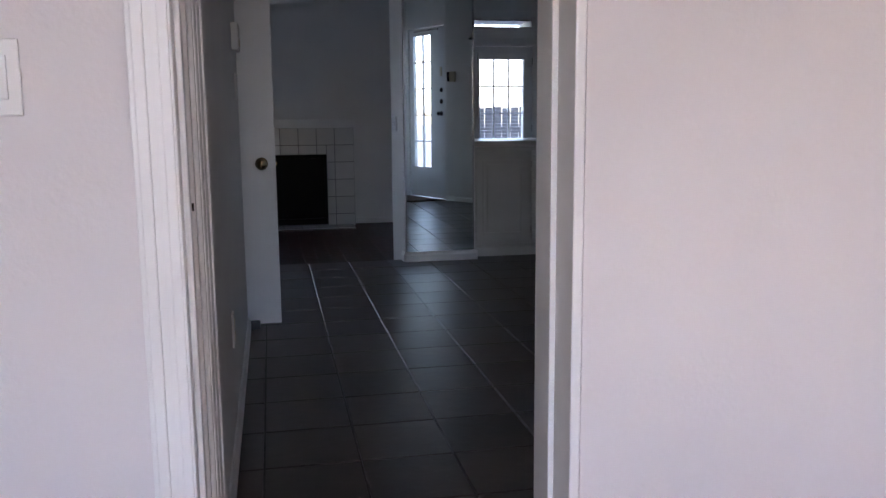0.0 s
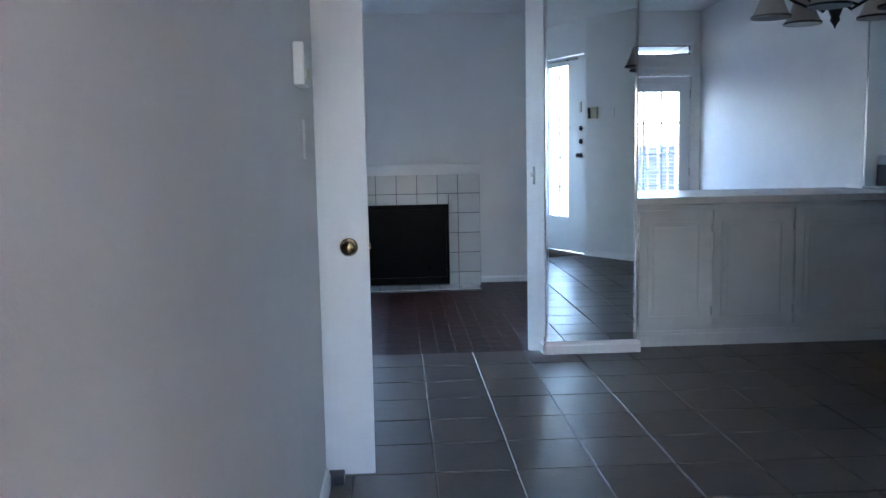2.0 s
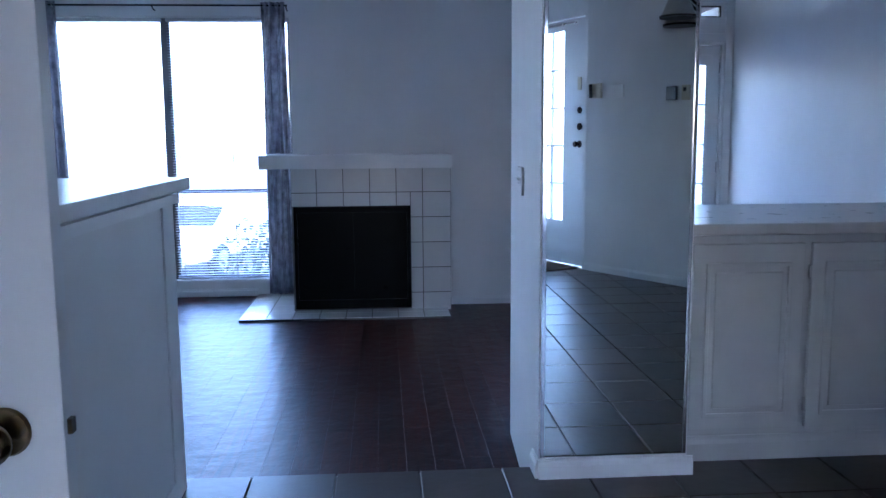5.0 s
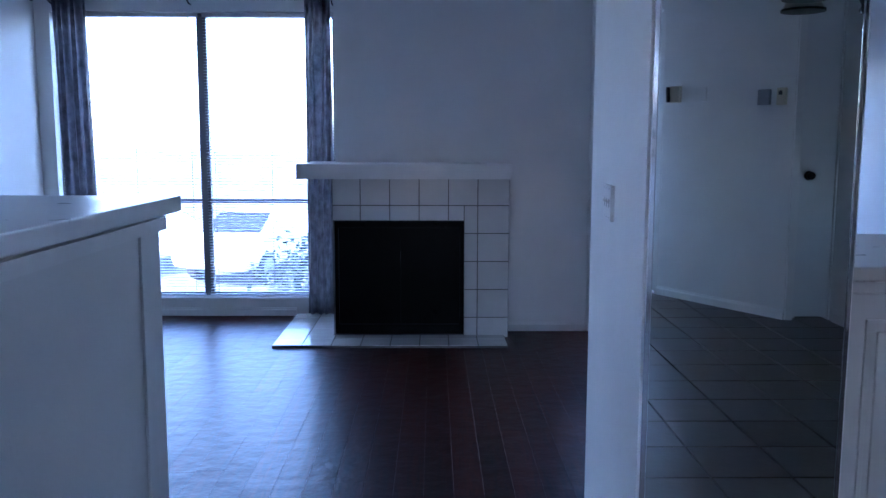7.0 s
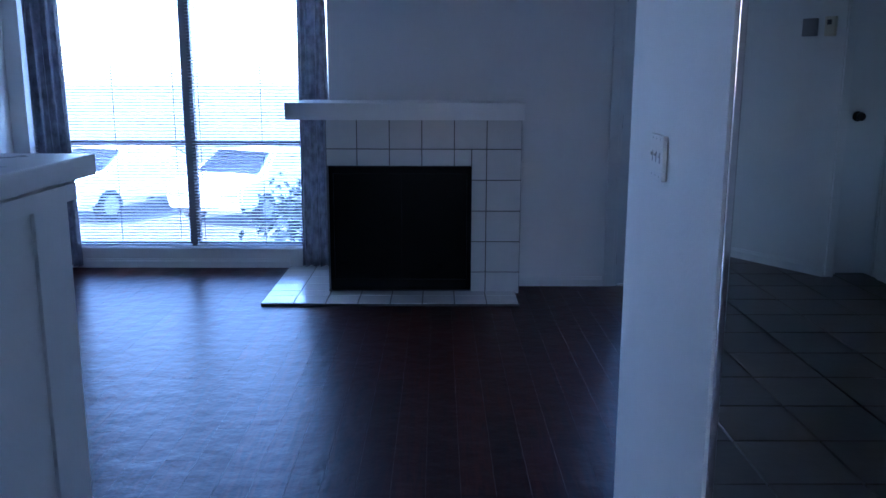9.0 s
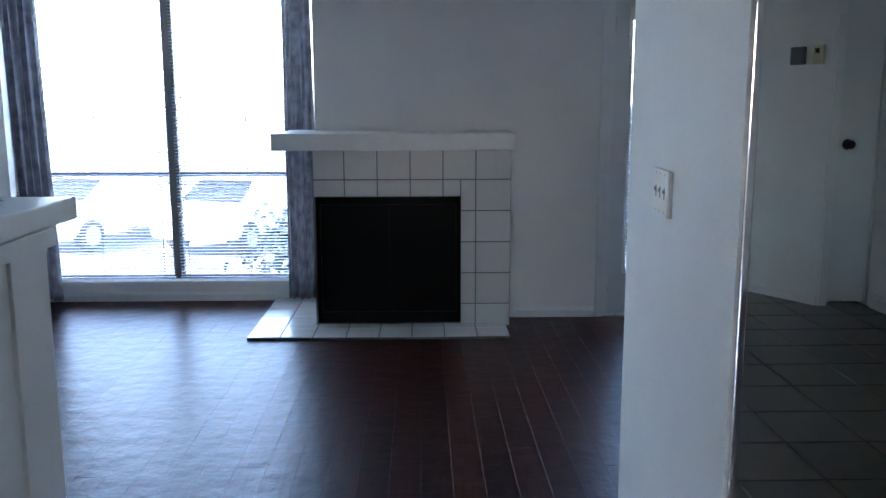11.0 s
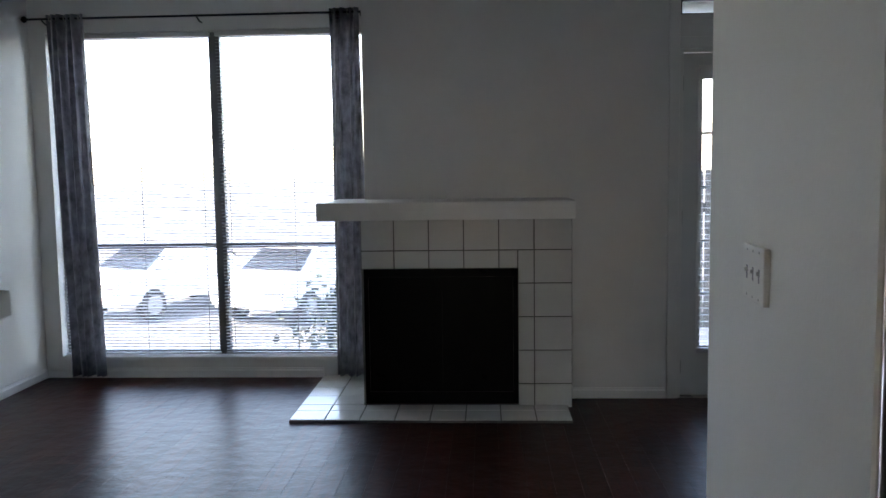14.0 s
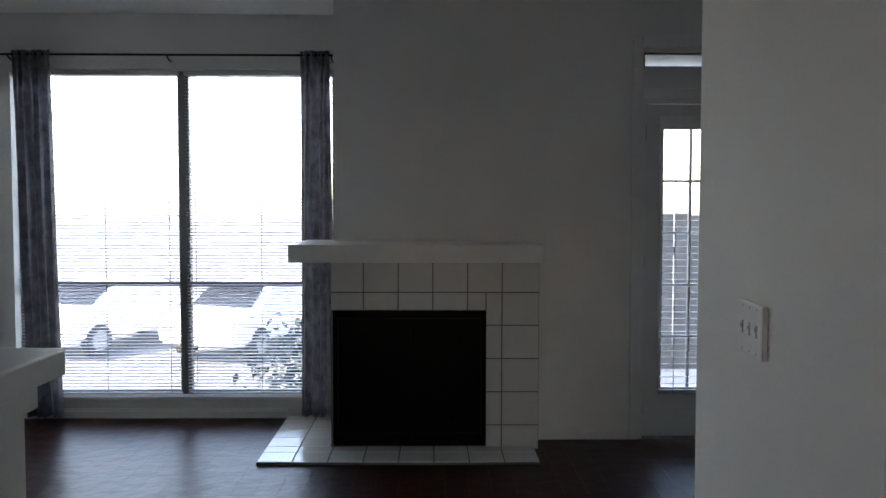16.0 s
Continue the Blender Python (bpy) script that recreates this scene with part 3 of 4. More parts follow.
part("spout", tube([(fx, fy, 0.84), (fx, fy - 0.02, 0.895), (fx, fy - 0.06, 0.905), (fx, fy - 0.11, 0.882), (fx, fy - 0.118, 0.865)], 0.014, 12), CHROME, fa, "", True)
part("lever", tube([(fx, fy + 0.002, 0.885), (fx + 0.002, fy + 0.012, 0.92), (fx + 0.004, fy + 0.02, 0.938)], 0.012, 10), CHROME, fa, "", True)
for s in (-1, 1):
    part("handle", lathe([(0.02, 0), (0.021, 0.02), (0.013, 0.034)], 16, (fx + s * 0.065, fy, 0.84)), CHROME, fa, "", True)
bmr = thing("bathroom_mirror", "rectangular mirror in an ornate dark gilt frame", "mirror")
MX0, MX1, MZ0, MZ1 = -2.5, -1.592, 1.04, 2.0
part("glass", boxed(MX0, MX1, BATH_N - 0.016, BATH_N - 0.010, MZ0, MZ1), MIRROR, bmr)
bm = bmesh.new()
for i in range(2):
    zz = (MZ0 - 0.105, MZ0) if i == 0 else (MZ1, MZ1 + 0.105)
    box(bm, MX0 - 0.10, MX1 + 0.018, BATH_N - 0.03, BATH_N - 0.003, *zz, 0.006)
    box(bm, MX0 - 0.09, MX1 + 0.012, BATH_N - 0.045, BATH_N - 0.028, zz[0] + 0.04, zz[1] - 0.015, 0.008)
for x0, x1 in ((MX0 - 0.10, MX0), (MX1, MX1 + 0.018)):
    box(bm, x0, x1, BATH_N - 0.028, BATH_N - 0.004, MZ0, MZ1, 0.006)
rnd = random.Random(3)
for i in range(46):
    cx = MX0 - 0.08 + i * 0.0205
    bmesh.ops.create_icosphere(bm, subdivisions=1, radius=rnd.uniform(0.008, 0.014), matrix=Matrix.Translation((cx, BATH_N - 0.046, MZ0 - 0.03 + rnd.uniform(-0.012, 0.012))))
part("frame", bm, GILT, bmr, "carved dark gilt frame")


def panel_door(parent_name, label, x0, x1, y, out, top, mat):
    """A six-panel door along x whose face looks along out (+1 or -1)."""
    t = thing(parent_name, label, "door")
    part("leaf", boxed(x0, x1, y - out * 0.034, y, 0.012, top, 0.002), mat, t)
    w = (x1 - x0)
    for c0, c1 in ((x0 + 0.13 * w, x0 + 0.45 * w), (x0 + 0.55 * w, x0 + 0.87 * w)):
        for z0, z1 in ((0.22, 0.83), (1.0, 1.55), (1.68, top - 0.12)):
            bm = bmesh.new()
            for q in ((c0, c0 + 0.012, z0, z1), (c1 - 0.012, c1, z0, z1), (c0, c1, z0, z0 + 0.012), (c0, c1, z1 - 0.012, z1)):
                box(bm, q[0], q[1], y, y + out * 0.006, q[2], q[3], 0.002)
            box(bm, c0 + 0.035, c1 - 0.035, y, y + out * 0.008, z0 + 0.035, z1 - 0.035, 0.005)
            part("panel", bm, mat, t)
    return t


pd = panel_door("bathroom_door", "white six-panel door with metal hinges", -3.12, -2.40, BATH_S + 0.04, 1, 2.05, DOOR)
for z in (0.3, 1.15, 1.82):
    part("hinge", tube([(-2.394, BATH_S + 0.042, z - 0.045), (-2.394, BATH_S + 0.042, z + 0.045)], 0.006), NICKEL, pd)
ts = thing("shower_surround", "white tiled shower surround panel", "shower wall")
bm = bmesh.new()
for i in range(6):
    for j in range(8):
        box(bm, -2.29 + i * 0.165, -2.29 + i * 0.165 + 0.16, BATH_S + 0.002, BATH_S + 0.012, 0.05 + j * 0.205, 0.05 + j * 0.205 + 0.2, 0.002)
part("tile_field", bm, BATH_TILE, ts)
# added ceiling fixture; the bathroom's own light source is out of view
bl = thing("bath_fill_light", "round white ceiling light added to light the bathroom, unseen", "ceiling light")
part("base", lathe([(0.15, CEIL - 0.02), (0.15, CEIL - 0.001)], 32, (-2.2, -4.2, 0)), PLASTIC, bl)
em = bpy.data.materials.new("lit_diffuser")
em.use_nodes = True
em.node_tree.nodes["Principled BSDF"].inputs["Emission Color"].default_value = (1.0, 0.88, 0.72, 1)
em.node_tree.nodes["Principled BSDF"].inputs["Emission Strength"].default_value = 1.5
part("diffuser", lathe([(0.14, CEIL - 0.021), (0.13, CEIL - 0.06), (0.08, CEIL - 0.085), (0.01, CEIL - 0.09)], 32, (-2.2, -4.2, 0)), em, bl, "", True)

# ---- sideboard cabinets with counter ----
CX = (0.568, 1.03, 1.54, 2.235)
CY = 0.115
sb = thing("sideboard_cabinet", "white painted built-in base cabinet with panelled doors", "cabinet")
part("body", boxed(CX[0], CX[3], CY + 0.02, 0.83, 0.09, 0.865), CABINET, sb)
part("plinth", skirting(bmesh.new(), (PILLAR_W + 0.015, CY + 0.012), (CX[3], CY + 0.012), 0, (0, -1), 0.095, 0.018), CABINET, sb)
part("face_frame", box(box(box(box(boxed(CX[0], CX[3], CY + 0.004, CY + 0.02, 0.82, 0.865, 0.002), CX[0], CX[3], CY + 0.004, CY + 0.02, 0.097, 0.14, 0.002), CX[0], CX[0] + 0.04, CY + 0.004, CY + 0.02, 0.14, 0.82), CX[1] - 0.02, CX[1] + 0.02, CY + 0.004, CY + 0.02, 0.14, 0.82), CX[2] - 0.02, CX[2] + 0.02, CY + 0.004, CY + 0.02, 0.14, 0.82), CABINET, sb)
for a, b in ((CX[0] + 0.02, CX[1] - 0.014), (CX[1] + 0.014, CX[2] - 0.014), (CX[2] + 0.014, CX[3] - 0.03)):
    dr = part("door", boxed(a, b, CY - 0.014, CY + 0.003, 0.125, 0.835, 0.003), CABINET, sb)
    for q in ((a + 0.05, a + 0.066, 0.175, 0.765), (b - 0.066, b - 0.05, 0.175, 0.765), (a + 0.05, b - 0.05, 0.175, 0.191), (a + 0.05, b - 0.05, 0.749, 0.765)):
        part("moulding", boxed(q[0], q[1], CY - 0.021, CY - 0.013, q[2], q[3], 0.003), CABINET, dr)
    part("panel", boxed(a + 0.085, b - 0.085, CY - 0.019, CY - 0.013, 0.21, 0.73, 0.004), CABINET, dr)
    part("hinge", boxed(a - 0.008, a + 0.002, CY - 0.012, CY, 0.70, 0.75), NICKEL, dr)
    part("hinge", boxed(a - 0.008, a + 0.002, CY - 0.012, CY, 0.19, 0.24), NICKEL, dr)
ct = thing("sideboard_counter", "beige laminate counter on the sideboard cabinet", "countertop")
part("slab", boxed(PILLAR_W + 0.004, MIRROR_X - 0.004, CY - 0.045, 0.90, 0.872, 0.914, 0.006), COUNTER, ct)
part("back_wall", boxed(PILLAR_W + 0.002, RIGHT_X + 0.06, 0.835, 0.89, LOW, 0.87), PAINT, ct, "painted wall under the counter")

# ---- dining mirrors on the side wall ----
dm = thing("mirror_wall", "tall mirror panels with metal strips on the dining wall", "mirror")
for y0, y1, z0 in ((0.125, 0.60, 0.92), (-0.38, 0.105, 0.10), (-0.85, -0.40, 0.10), (-1.34, -0.87, 0.10)):
    part("glass", boxed(MIRROR_X, MIRROR_X + 0.005, y0, y1, z0, CEIL - 0.01), MIRROR, dm)
    part("edge_strip", boxed(MIRROR_X - 0.006, MIRROR_X + 0.004, y1, y1 + 0.012, z0, CEIL - 0.01, 0.002), CHROME, dm)
part("skirting", skirting(bmesh.new(), (MIRROR_X + 0.004, -3.6), (MIRROR_X + 0.004, CY - 0.02), 0, (-1, 0), 0.09), TRIM, dm)

# ---- bar counter ----
BAR_X, BAR_E, BAR_S = -1.27, 0.02, -1.25
bar = thing("bar_wall", "painted half wall of the kitchen bar", "half wall")
part("wall", boxed(BAR_X - 0.11, BAR_X, BAR_S, BAR_E, 0.0, 1.065, 0.003), PAINT, bar)
part("corner_board", boxed(BAR_X, BAR_X + 0.008, BAR_E - 0.13, BAR_E + 0.006, 0.0, 1.026, 0.002), TRIM, bar)
part("skirting", skirting(bmesh.new(), (BAR_X, BAR_S), (BAR_X, BAR_E - 0.13), 0, (1, 0), 0.08), TRIM, bar)
part("cove_moulding", skirting(bmesh.new(), (BAR_X, BAR_S), (BAR_X, BAR_E), 1.02, (1, 0), 0.045, 0.03), TRIM, bar)
bt = thing("bar_top", "pale laminate bar top with a square edge", "countertop")
part("slab", boxed(BAR_X - 0.46, BAR_X + 0.067, BAR_S - 0.03, BAR_E + 0.012, 1.066, 1.106, 0.004), BARTOP, bt)
part("ledge", boxed(BAR_X - 0.46, BAR_X - 0.34, BAR_S - 0.02, BAR_E - 0.1, 1.107, 1.143, 0.004), BARTOP, bt)
kc = thing("kitchen_cabinet", "white kitchen base cabinet behind the bar", "cabinet")
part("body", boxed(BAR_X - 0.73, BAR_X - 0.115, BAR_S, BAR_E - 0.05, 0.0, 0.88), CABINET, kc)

# ---- fireplace ----
fp = thing("fireplace", "black glass-fronted fireplace in a white tile surround", "fireplace")
part("grout_bed", wall_x(bmesh.new(), BREAST, 0.013, FIRE_Y + 0.009, PATIO_Y - 0.001, LOW, 0.985, [(FX0, FX1, LOW, FZ1)]), TILE_GROUT, fp)
TP = 0.2178
xs = [BREAST, -1.093, -1.093 + TP, -1.093 + 2 * TP, -1.093 + 3 * TP, -1.093 + 4 * TP, 0.013]
zs = [LOW, -0.066, 0.147, 0.359, 0.57, 0.778, 0.985]
for a, b in zip(xs, xs[1:]):
    for c, d in zip(zs, zs[1:]):
        rects = []
        if d <= FZ1 + 0.01 or c < FZ1 < d:
            if a >= FX1 - 0.001:
                rects.append((a, b, c, d))
            elif b > FX1 + 0.02:
                rects.append((FX1, b, c, d))
            if d > FZ1 + 0.02 and a < FX1:
                rects.append((a, min(b, FX1), FZ1, d))
        else:
            rects.append((a, b, c, d))
        for r in rects:
            part("tile", boxed(r[0] + 0.0035, r[1] - 0.0035, FIRE_Y, FIRE_Y + 0.013, r[2] + 0.0035, r[3] - 0.0035, 0.0015), WHITE_TILE, fp)
bm = bmesh.new()
box(bm, FX0 + 0.012, FX1 - 0.002, PATIO_Y + 0.40, PATIO_Y + 0.42, FZ0, FZ1)
box(bm, FX0 + 0.012, FX0 + 0.02, PATIO_Y, PATIO_Y + 0.40, FZ0, FZ1)
box(bm, FX1 - 0.01, FX1 - 0.002, PATIO_Y, PATIO_Y + 0.40, FZ0, FZ1)
box(bm, FX0 + 0.012, FX1 - 0.002, PATIO_Y, PATIO_Y + 0.40, FZ1 - 0.02, FZ1 - 0.002)
box(bm, FX0 + 0.012, FX1 - 0.002, PATIO_Y, PATIO_Y + 0.40, FZ0 + 0.001, FZ0 + 0.02)
part("firebox", bm, BLACK, fp)
bm = bmesh.new()
box(bm, FX0, FX1, FIRE_Y - 0.012, FIRE_Y + 0.006, FZ1 - 0.05, FZ1, 0.003)
box(bm, FX0, FX1, FIRE_Y - 0.012, FIRE_Y + 0.006, LOW + 0.03, FZ0 + 0.05, 0.003)
box(bm, FX0, FX0 + 0.03, FIRE_Y - 0.012, FIRE_Y + 0.006, LOW + 0.03, FZ1, 0.003)
box(bm, FX1 - 0.03, FX1, FIRE_Y - 0.012, FIRE_Y + 0.006, LOW + 0.03, FZ1, 0.003)
box(bm, (FX0 + FX1) / 2 - 0.008, (FX0 + FX1) / 2 + 0.008, FIRE_Y - 0.008, FIRE_Y, FZ0 + 0.05, FZ1 - 0.05)
part("door_frame", bm, SOOT_GLASS, fp, "black metal door frame")
part("glass_door", boxed(FX0 + 0.03, FX1 - 0.03, FIRE_Y - 0.003, FIRE_Y + 0.001, FZ0 + 0.05, FZ1 - 0.05), SOOT_GLASS, fp, "dark tinted glass doors")
lg = thing("fire_log", "grey ceramic gas logs inside the firebox", "logs")
part("log", tube([(-1.05, PATIO_Y + 0.2, FZ0 + 0.07), (-0.8, PATIO_Y + 0.17, FZ0 + 0.08), (-0.55, PATIO_Y + 0.2, FZ0 + 0.07)], 0.05, 9), BARK, lg)
mt = thing("mantel_shelf", "white painted box mantel shelf over the fireplace", "mantel")
part("shelf", box(boxed(-1.505, -0.002, 3.72, PATIO_Y - 0.001, 0.987, 1.092, 0.004), -1.505, BREAST - 0.002, PATIO_Y - 0.002, PATIO_Y + 0.2, 0.987, 1.092, 0.003), TRIM, mt)
he = thing("hearth", "flush white tile hearth round the fireplace", "hearth")
HX0, HX1, HY0 = -1.706, -0.016, 3.742
part("grout_bed", box(boxed(HX0, HX1, HY0, FIRE_Y - 0.001, LOW + 0.0005, LOW + 0.014), HX0, BREAST - 0.001, FIRE_Y - 0.001, WIN_Y - 0.016, LOW + 0.0005, LOW + 0.014), TILE_GROUT, he)
hx = [HX0 + 0.21125 * i for i in range(9)]
hy = [HY0, HY0 + 0.20, FIRE_Y - 0.002]
for i in range(8):
    for c, d in zip(hy, hy[1:]):
        part("tile", boxed(hx[i] + 0.004, hx[i + 1] - 0.004, c + 0.004, d - 0.003, LOW + 0.012, LOW + 0.020, 0.0015), WHITE_TILE, he)
y = FIRE_Y
while y < WIN_Y - 0.05:
    y1 = min(y + 0.21, WIN_Y - 0.017)
    for i in range(2):
        part("tile", boxed(hx[i] + 0.004, min(hx[i + 1], BREAST - 0.002) - 0.004, y + 0.004, y1 - 0.003, LOW + 0.012, LOW + 0.020, 0.0015), WHITE_TILE, he)
    y += 0.21

# ---- living room window, blinds, curtains ----
w1 = tagged(new("window_1"), "wide dark aluminium window with two tall panes", "window", kind="structure")
bm = bmesh.new()
fy0, fy1 = WIN_Y + 0.09, WIN_Y + 0.13
for q in ((WX0, WX0 + 0.035, WZ0, WZ1), (WX1 - 0.035, WX1, WZ0, WZ1), (WX0, WX1, WZ0, WZ0 + 0.035), (WX0, WX1, WZ1 - 0.035, WZ1)):
    box(bm, q[0], q[1], fy0, fy1, q[2], q[3], 0.003)
part("window_frame", bm, ALUMINIUM, w1)
MU = -2.465
part("mullion", boxed(MU - 0.041, MU + 0.041, fy0 - 0.01, fy1 + 0.01, WZ0 + 0.035, WZ1 - 0.035, 0.004), ALUMINIUM, w1)
part("meeting_rail", boxed(WX0 + 0.035, MU - 0.041, fy0, fy1, 0.728, 0.761, 0.003), ALUMINIUM, w1)
part("meeting_rail", boxed(MU + 0.041, WX1 - 0.035, fy0, fy1, 0.728, 0.761, 0.003), ALUMINIUM, w1)
part("window_sill", boxed(WX0 - 0.01, WX1 + 0.01, WIN_Y - 0.015, WIN_Y + 0.089, WZ0 - 0.025, WZ0 + 0.001, 0.004), TRIM, w1)
for a, b in ((WX0 + 0.03, MU - 0.03), (MU + 0.03, WX1 - 0.03)):
    for c, d in ((WZ0 + 0.03, 0.735), (0.755, WZ1 - 0.03)):
        g = part("pane", boxed(a, b, fy0 + 0.018, fy0 + 0.022, c, d), GLASS, w1)
        g.visible_shadow = False


def blind(name, label, x0, x1, y, z0, z1, pitch, depth, cords, tilt):
    t = thing(name, label, "window blind")
    part("head_rail", boxed(x0, x1, y - 0.018, y + 0.018, z1 - 0.03, z1, 0.003), SLAT, t)
    part("bottom_rail", boxed(x0, x1, y - depth / 2, y + depth / 2, z0, z0 + 0.012, 0.003), SLAT, t)
    bm = bmesh.new()
    n = 5
    prof = [(-depth / 2 + depth * i / (n - 1), 0.0018 * (1 - (2 * i / (n - 1) - 1) ** 2)) for i in range(n)]
    rows = [[bm.verts.new((x, py, pz)) for py, pz in prof] for x in (x0 + 0.004, x1 - 0.004)]
    under = [[bm.verts.new((x, py, pz - 0.0006)) for py, pz in prof] for x in (x0 + 0.004, x1 - 0.004)]
    for i in range(n - 1):
        bm.faces.new((rows[0][i], rows[1][i], rows[1][i + 1], rows[0][i + 1]))
        bm.faces.new((under[0][i], under[0][i + 1], under[1][i + 1], under[1][i]))
    bm.faces.new((rows[0][0], under[0][0], under[1][0], rows[1][0]))
    bm.faces.new((rows[0][-1], rows[1][-1], under[1][-1], under[0][-1]))
    me = mesh_of("slat", bm, SLAT)
    rnd = random.Random(len(name))
    z = z0 + 0.03
    while z < z1 - 0.035:
        s = new("slat", me)
        s.parent = t
        s.location = (0, y, z)
        s.rotation_euler = (radians(tilt + rnd.uniform(-1.5, 1.5)), 0, 0)
        z += pitch
    for cx in cords:
        part("cord", tube([(cx, y - depth / 2 - 0.002, z0), (cx, y - depth / 2 - 0.002, z1 - 0.02)], 0.0024, 5), CORD, t)
    return t


blind("window_blind", "open white horizontal slat blind on the window", WX0 + 0.01, MU - 0.02, WIN_Y + 0.05, WZ0 + 0.012, WZ1 - 0.005, 0.024, 0.026, (-3.02, -3.56, -2.56), 11)
blind("window_blind", "open white horizontal slat blind on the window", MU + 0.02, WX1 - 0.01, WIN_Y + 0.05, WZ0 + 0.012, WZ1 - 0.005, 0.024, 0.026, (-2.37, -1.897, -1.46), 11)

rd = thing("curtain_rod", "thin dark metal curtain rod with brackets", "curtain rod")
RZ, RY = 2.375, WIN_Y - 0.10
part("rod", tube([(-3.74, RY, RZ), (-1.36, RY, RZ)], 0.008, 10), BLACK_METAL, rd, "", True)
part("finial", lathe([(0.008, 0), (0.02, -0.008), (0.024, -0.022), (0.014, -0.036)], 16, (-3.74, RY, RZ), "x"), BLACK_METAL, rd, "", True)
for bx in (-3.63, -2.52, -1.37):
    part("bracket", tube([(bx, WIN_Y - 0.002, RZ - 0.03), (bx, WIN_Y - 0.05, RZ - 0.03), (bx, RY, RZ - 0.012)], 0.006, 8), BLACK_METAL, rd)


def curtain(label, x0, x1, spread, z0, folds, seed):
    t = thing("curtain", label, "curtain", "living room curtains")
    r = random.Random(seed)
    nu, nv = folds * 10, 26
    ph = [r.uniform(-0.5, 0.5) for _ in range(folds + 1)]
    bm = bmesh.new()
    grid = []
    for j in range(nv + 1):
        v = j / nv
        z = RZ + 0.03 + (z0 - RZ - 0.03) * v
        row = []
        for i in range(nu + 1):
            u = i / nu
            a = 2 * math.pi * folds * u + 0.4 * math.sin(3 * v + ph[int(u * folds)])
            amp = 0.022 + 0.016 * v
            wx0, wx1 = x0 - spread[0] * v, x1 + spread[1] * v
            row.append(bm.verts.new((wx0 + (wx1 - wx0) * u + 0.008 * math.sin(a * 0.5 + 2 * v), RY + amp * math.sin(a) + 0.006 * math.sin(9 * v + i), z)))
        grid.append(row)
    for j in range(nv):
        for i in range(nu):
            bm.faces.new((grid[j][i], grid[j][i + 1], grid[j + 1][i + 1], grid[j + 1][i]))
    bmesh.ops.solidify(bm, geom=bm.faces, thickness=0.002)
    part("fabric", bm, CURTAIN, t, "", True)
    for i in range(folds):
        gx = x0 + (x1 - x0) * (i + 0.5) / folds
        part("grommet", lathe([(0.013, -0.002), (0.021, -0.002), (0.021, 0.002), (0.013, 0.002)], 14, (gx, RY, RZ), "x"), NICKEL, t)
    return t


curtain("gathered dark grey patterned curtain hanging from the rod", -3.60, -3.335, (-0.04, 0.05), -0.185, 5, 1)
curtain("narrow gathered dark grey curtain beside the chimney wall", -1.59, -1.385, (0.01, 0.02), -0.185, 4, 2)

# ---- patio doors and transom ----
fr = tagged(new("door_3"), "white frame of the patio doors with transom window", "door frame", kind="structure")
bm = bmesh.new()
box(bm, PX0 - 0.06, PX0 + 0.005, PATIO_Y - 0.016, PATIO_Y, LOW, 2.40, 0.003)
box(bm, PX1 - 0.005, RIGHT_X - 0.003, PATIO_Y - 0.016, PATIO_Y, LOW, 2.40, 0.003)
box(bm, PX0 + 0.005, PX1 - 0.005, PATIO_Y - 0.016, PATIO_Y, 2.012, 2.085, 0.003)
box(bm, PX0 + 0.005, PX1 - 0.005, PATIO_Y - 0.016, PATIO_Y, 2.345, 2.42, 0.003)
part("casing", bm, TRIM, fr)
bm = bmesh.new()
box(bm, PX0, PX0 + 0.03, PATIO_Y, PATIO_Y + 0.12, LOW, PZ1, 0.002)
box(bm, PX1 - 0.03, PX1, PATIO_Y, PATIO_Y + 0.12, LOW, PZ1, 0.002)
box(bm, PX0 + 0.03, PX1 - 0.03, PATIO_Y, PATIO_Y + 0.12, PZ1 - 0.03, PZ1, 0.002)
part("jamb", bm, TRIM, fr)
bm = bmesh.new()
TXA, TXB = PX0 + 0.01, PX1 - 0.04
for q in ((TXA, TXA + 0.012, TZ0, TZ1), (TXB - 0.012, TXB, TZ0, TZ1), (TXA, TXB, TZ0, TZ0 + 0.01), (TXA, TXB, TZ1 - 0.01, TZ1)):
    box(bm, q[0], q[1], PATIO_Y + 0.02, PATIO_Y + 0.05, q[2], q[3])
part("transom_frame", bm, BLACK_METAL, fr, "dark transom frame")
g = part("transom_pane", boxed(TXA + 0.012, TXB - 0.012, PATIO_Y + 0.033, PATIO_Y + 0.037, TZ0 + 0.01, TZ1 - 0.01), GLASS, fr)
g.visible_shadow = False
LZ0, LZ1 = 0.115, 1.83


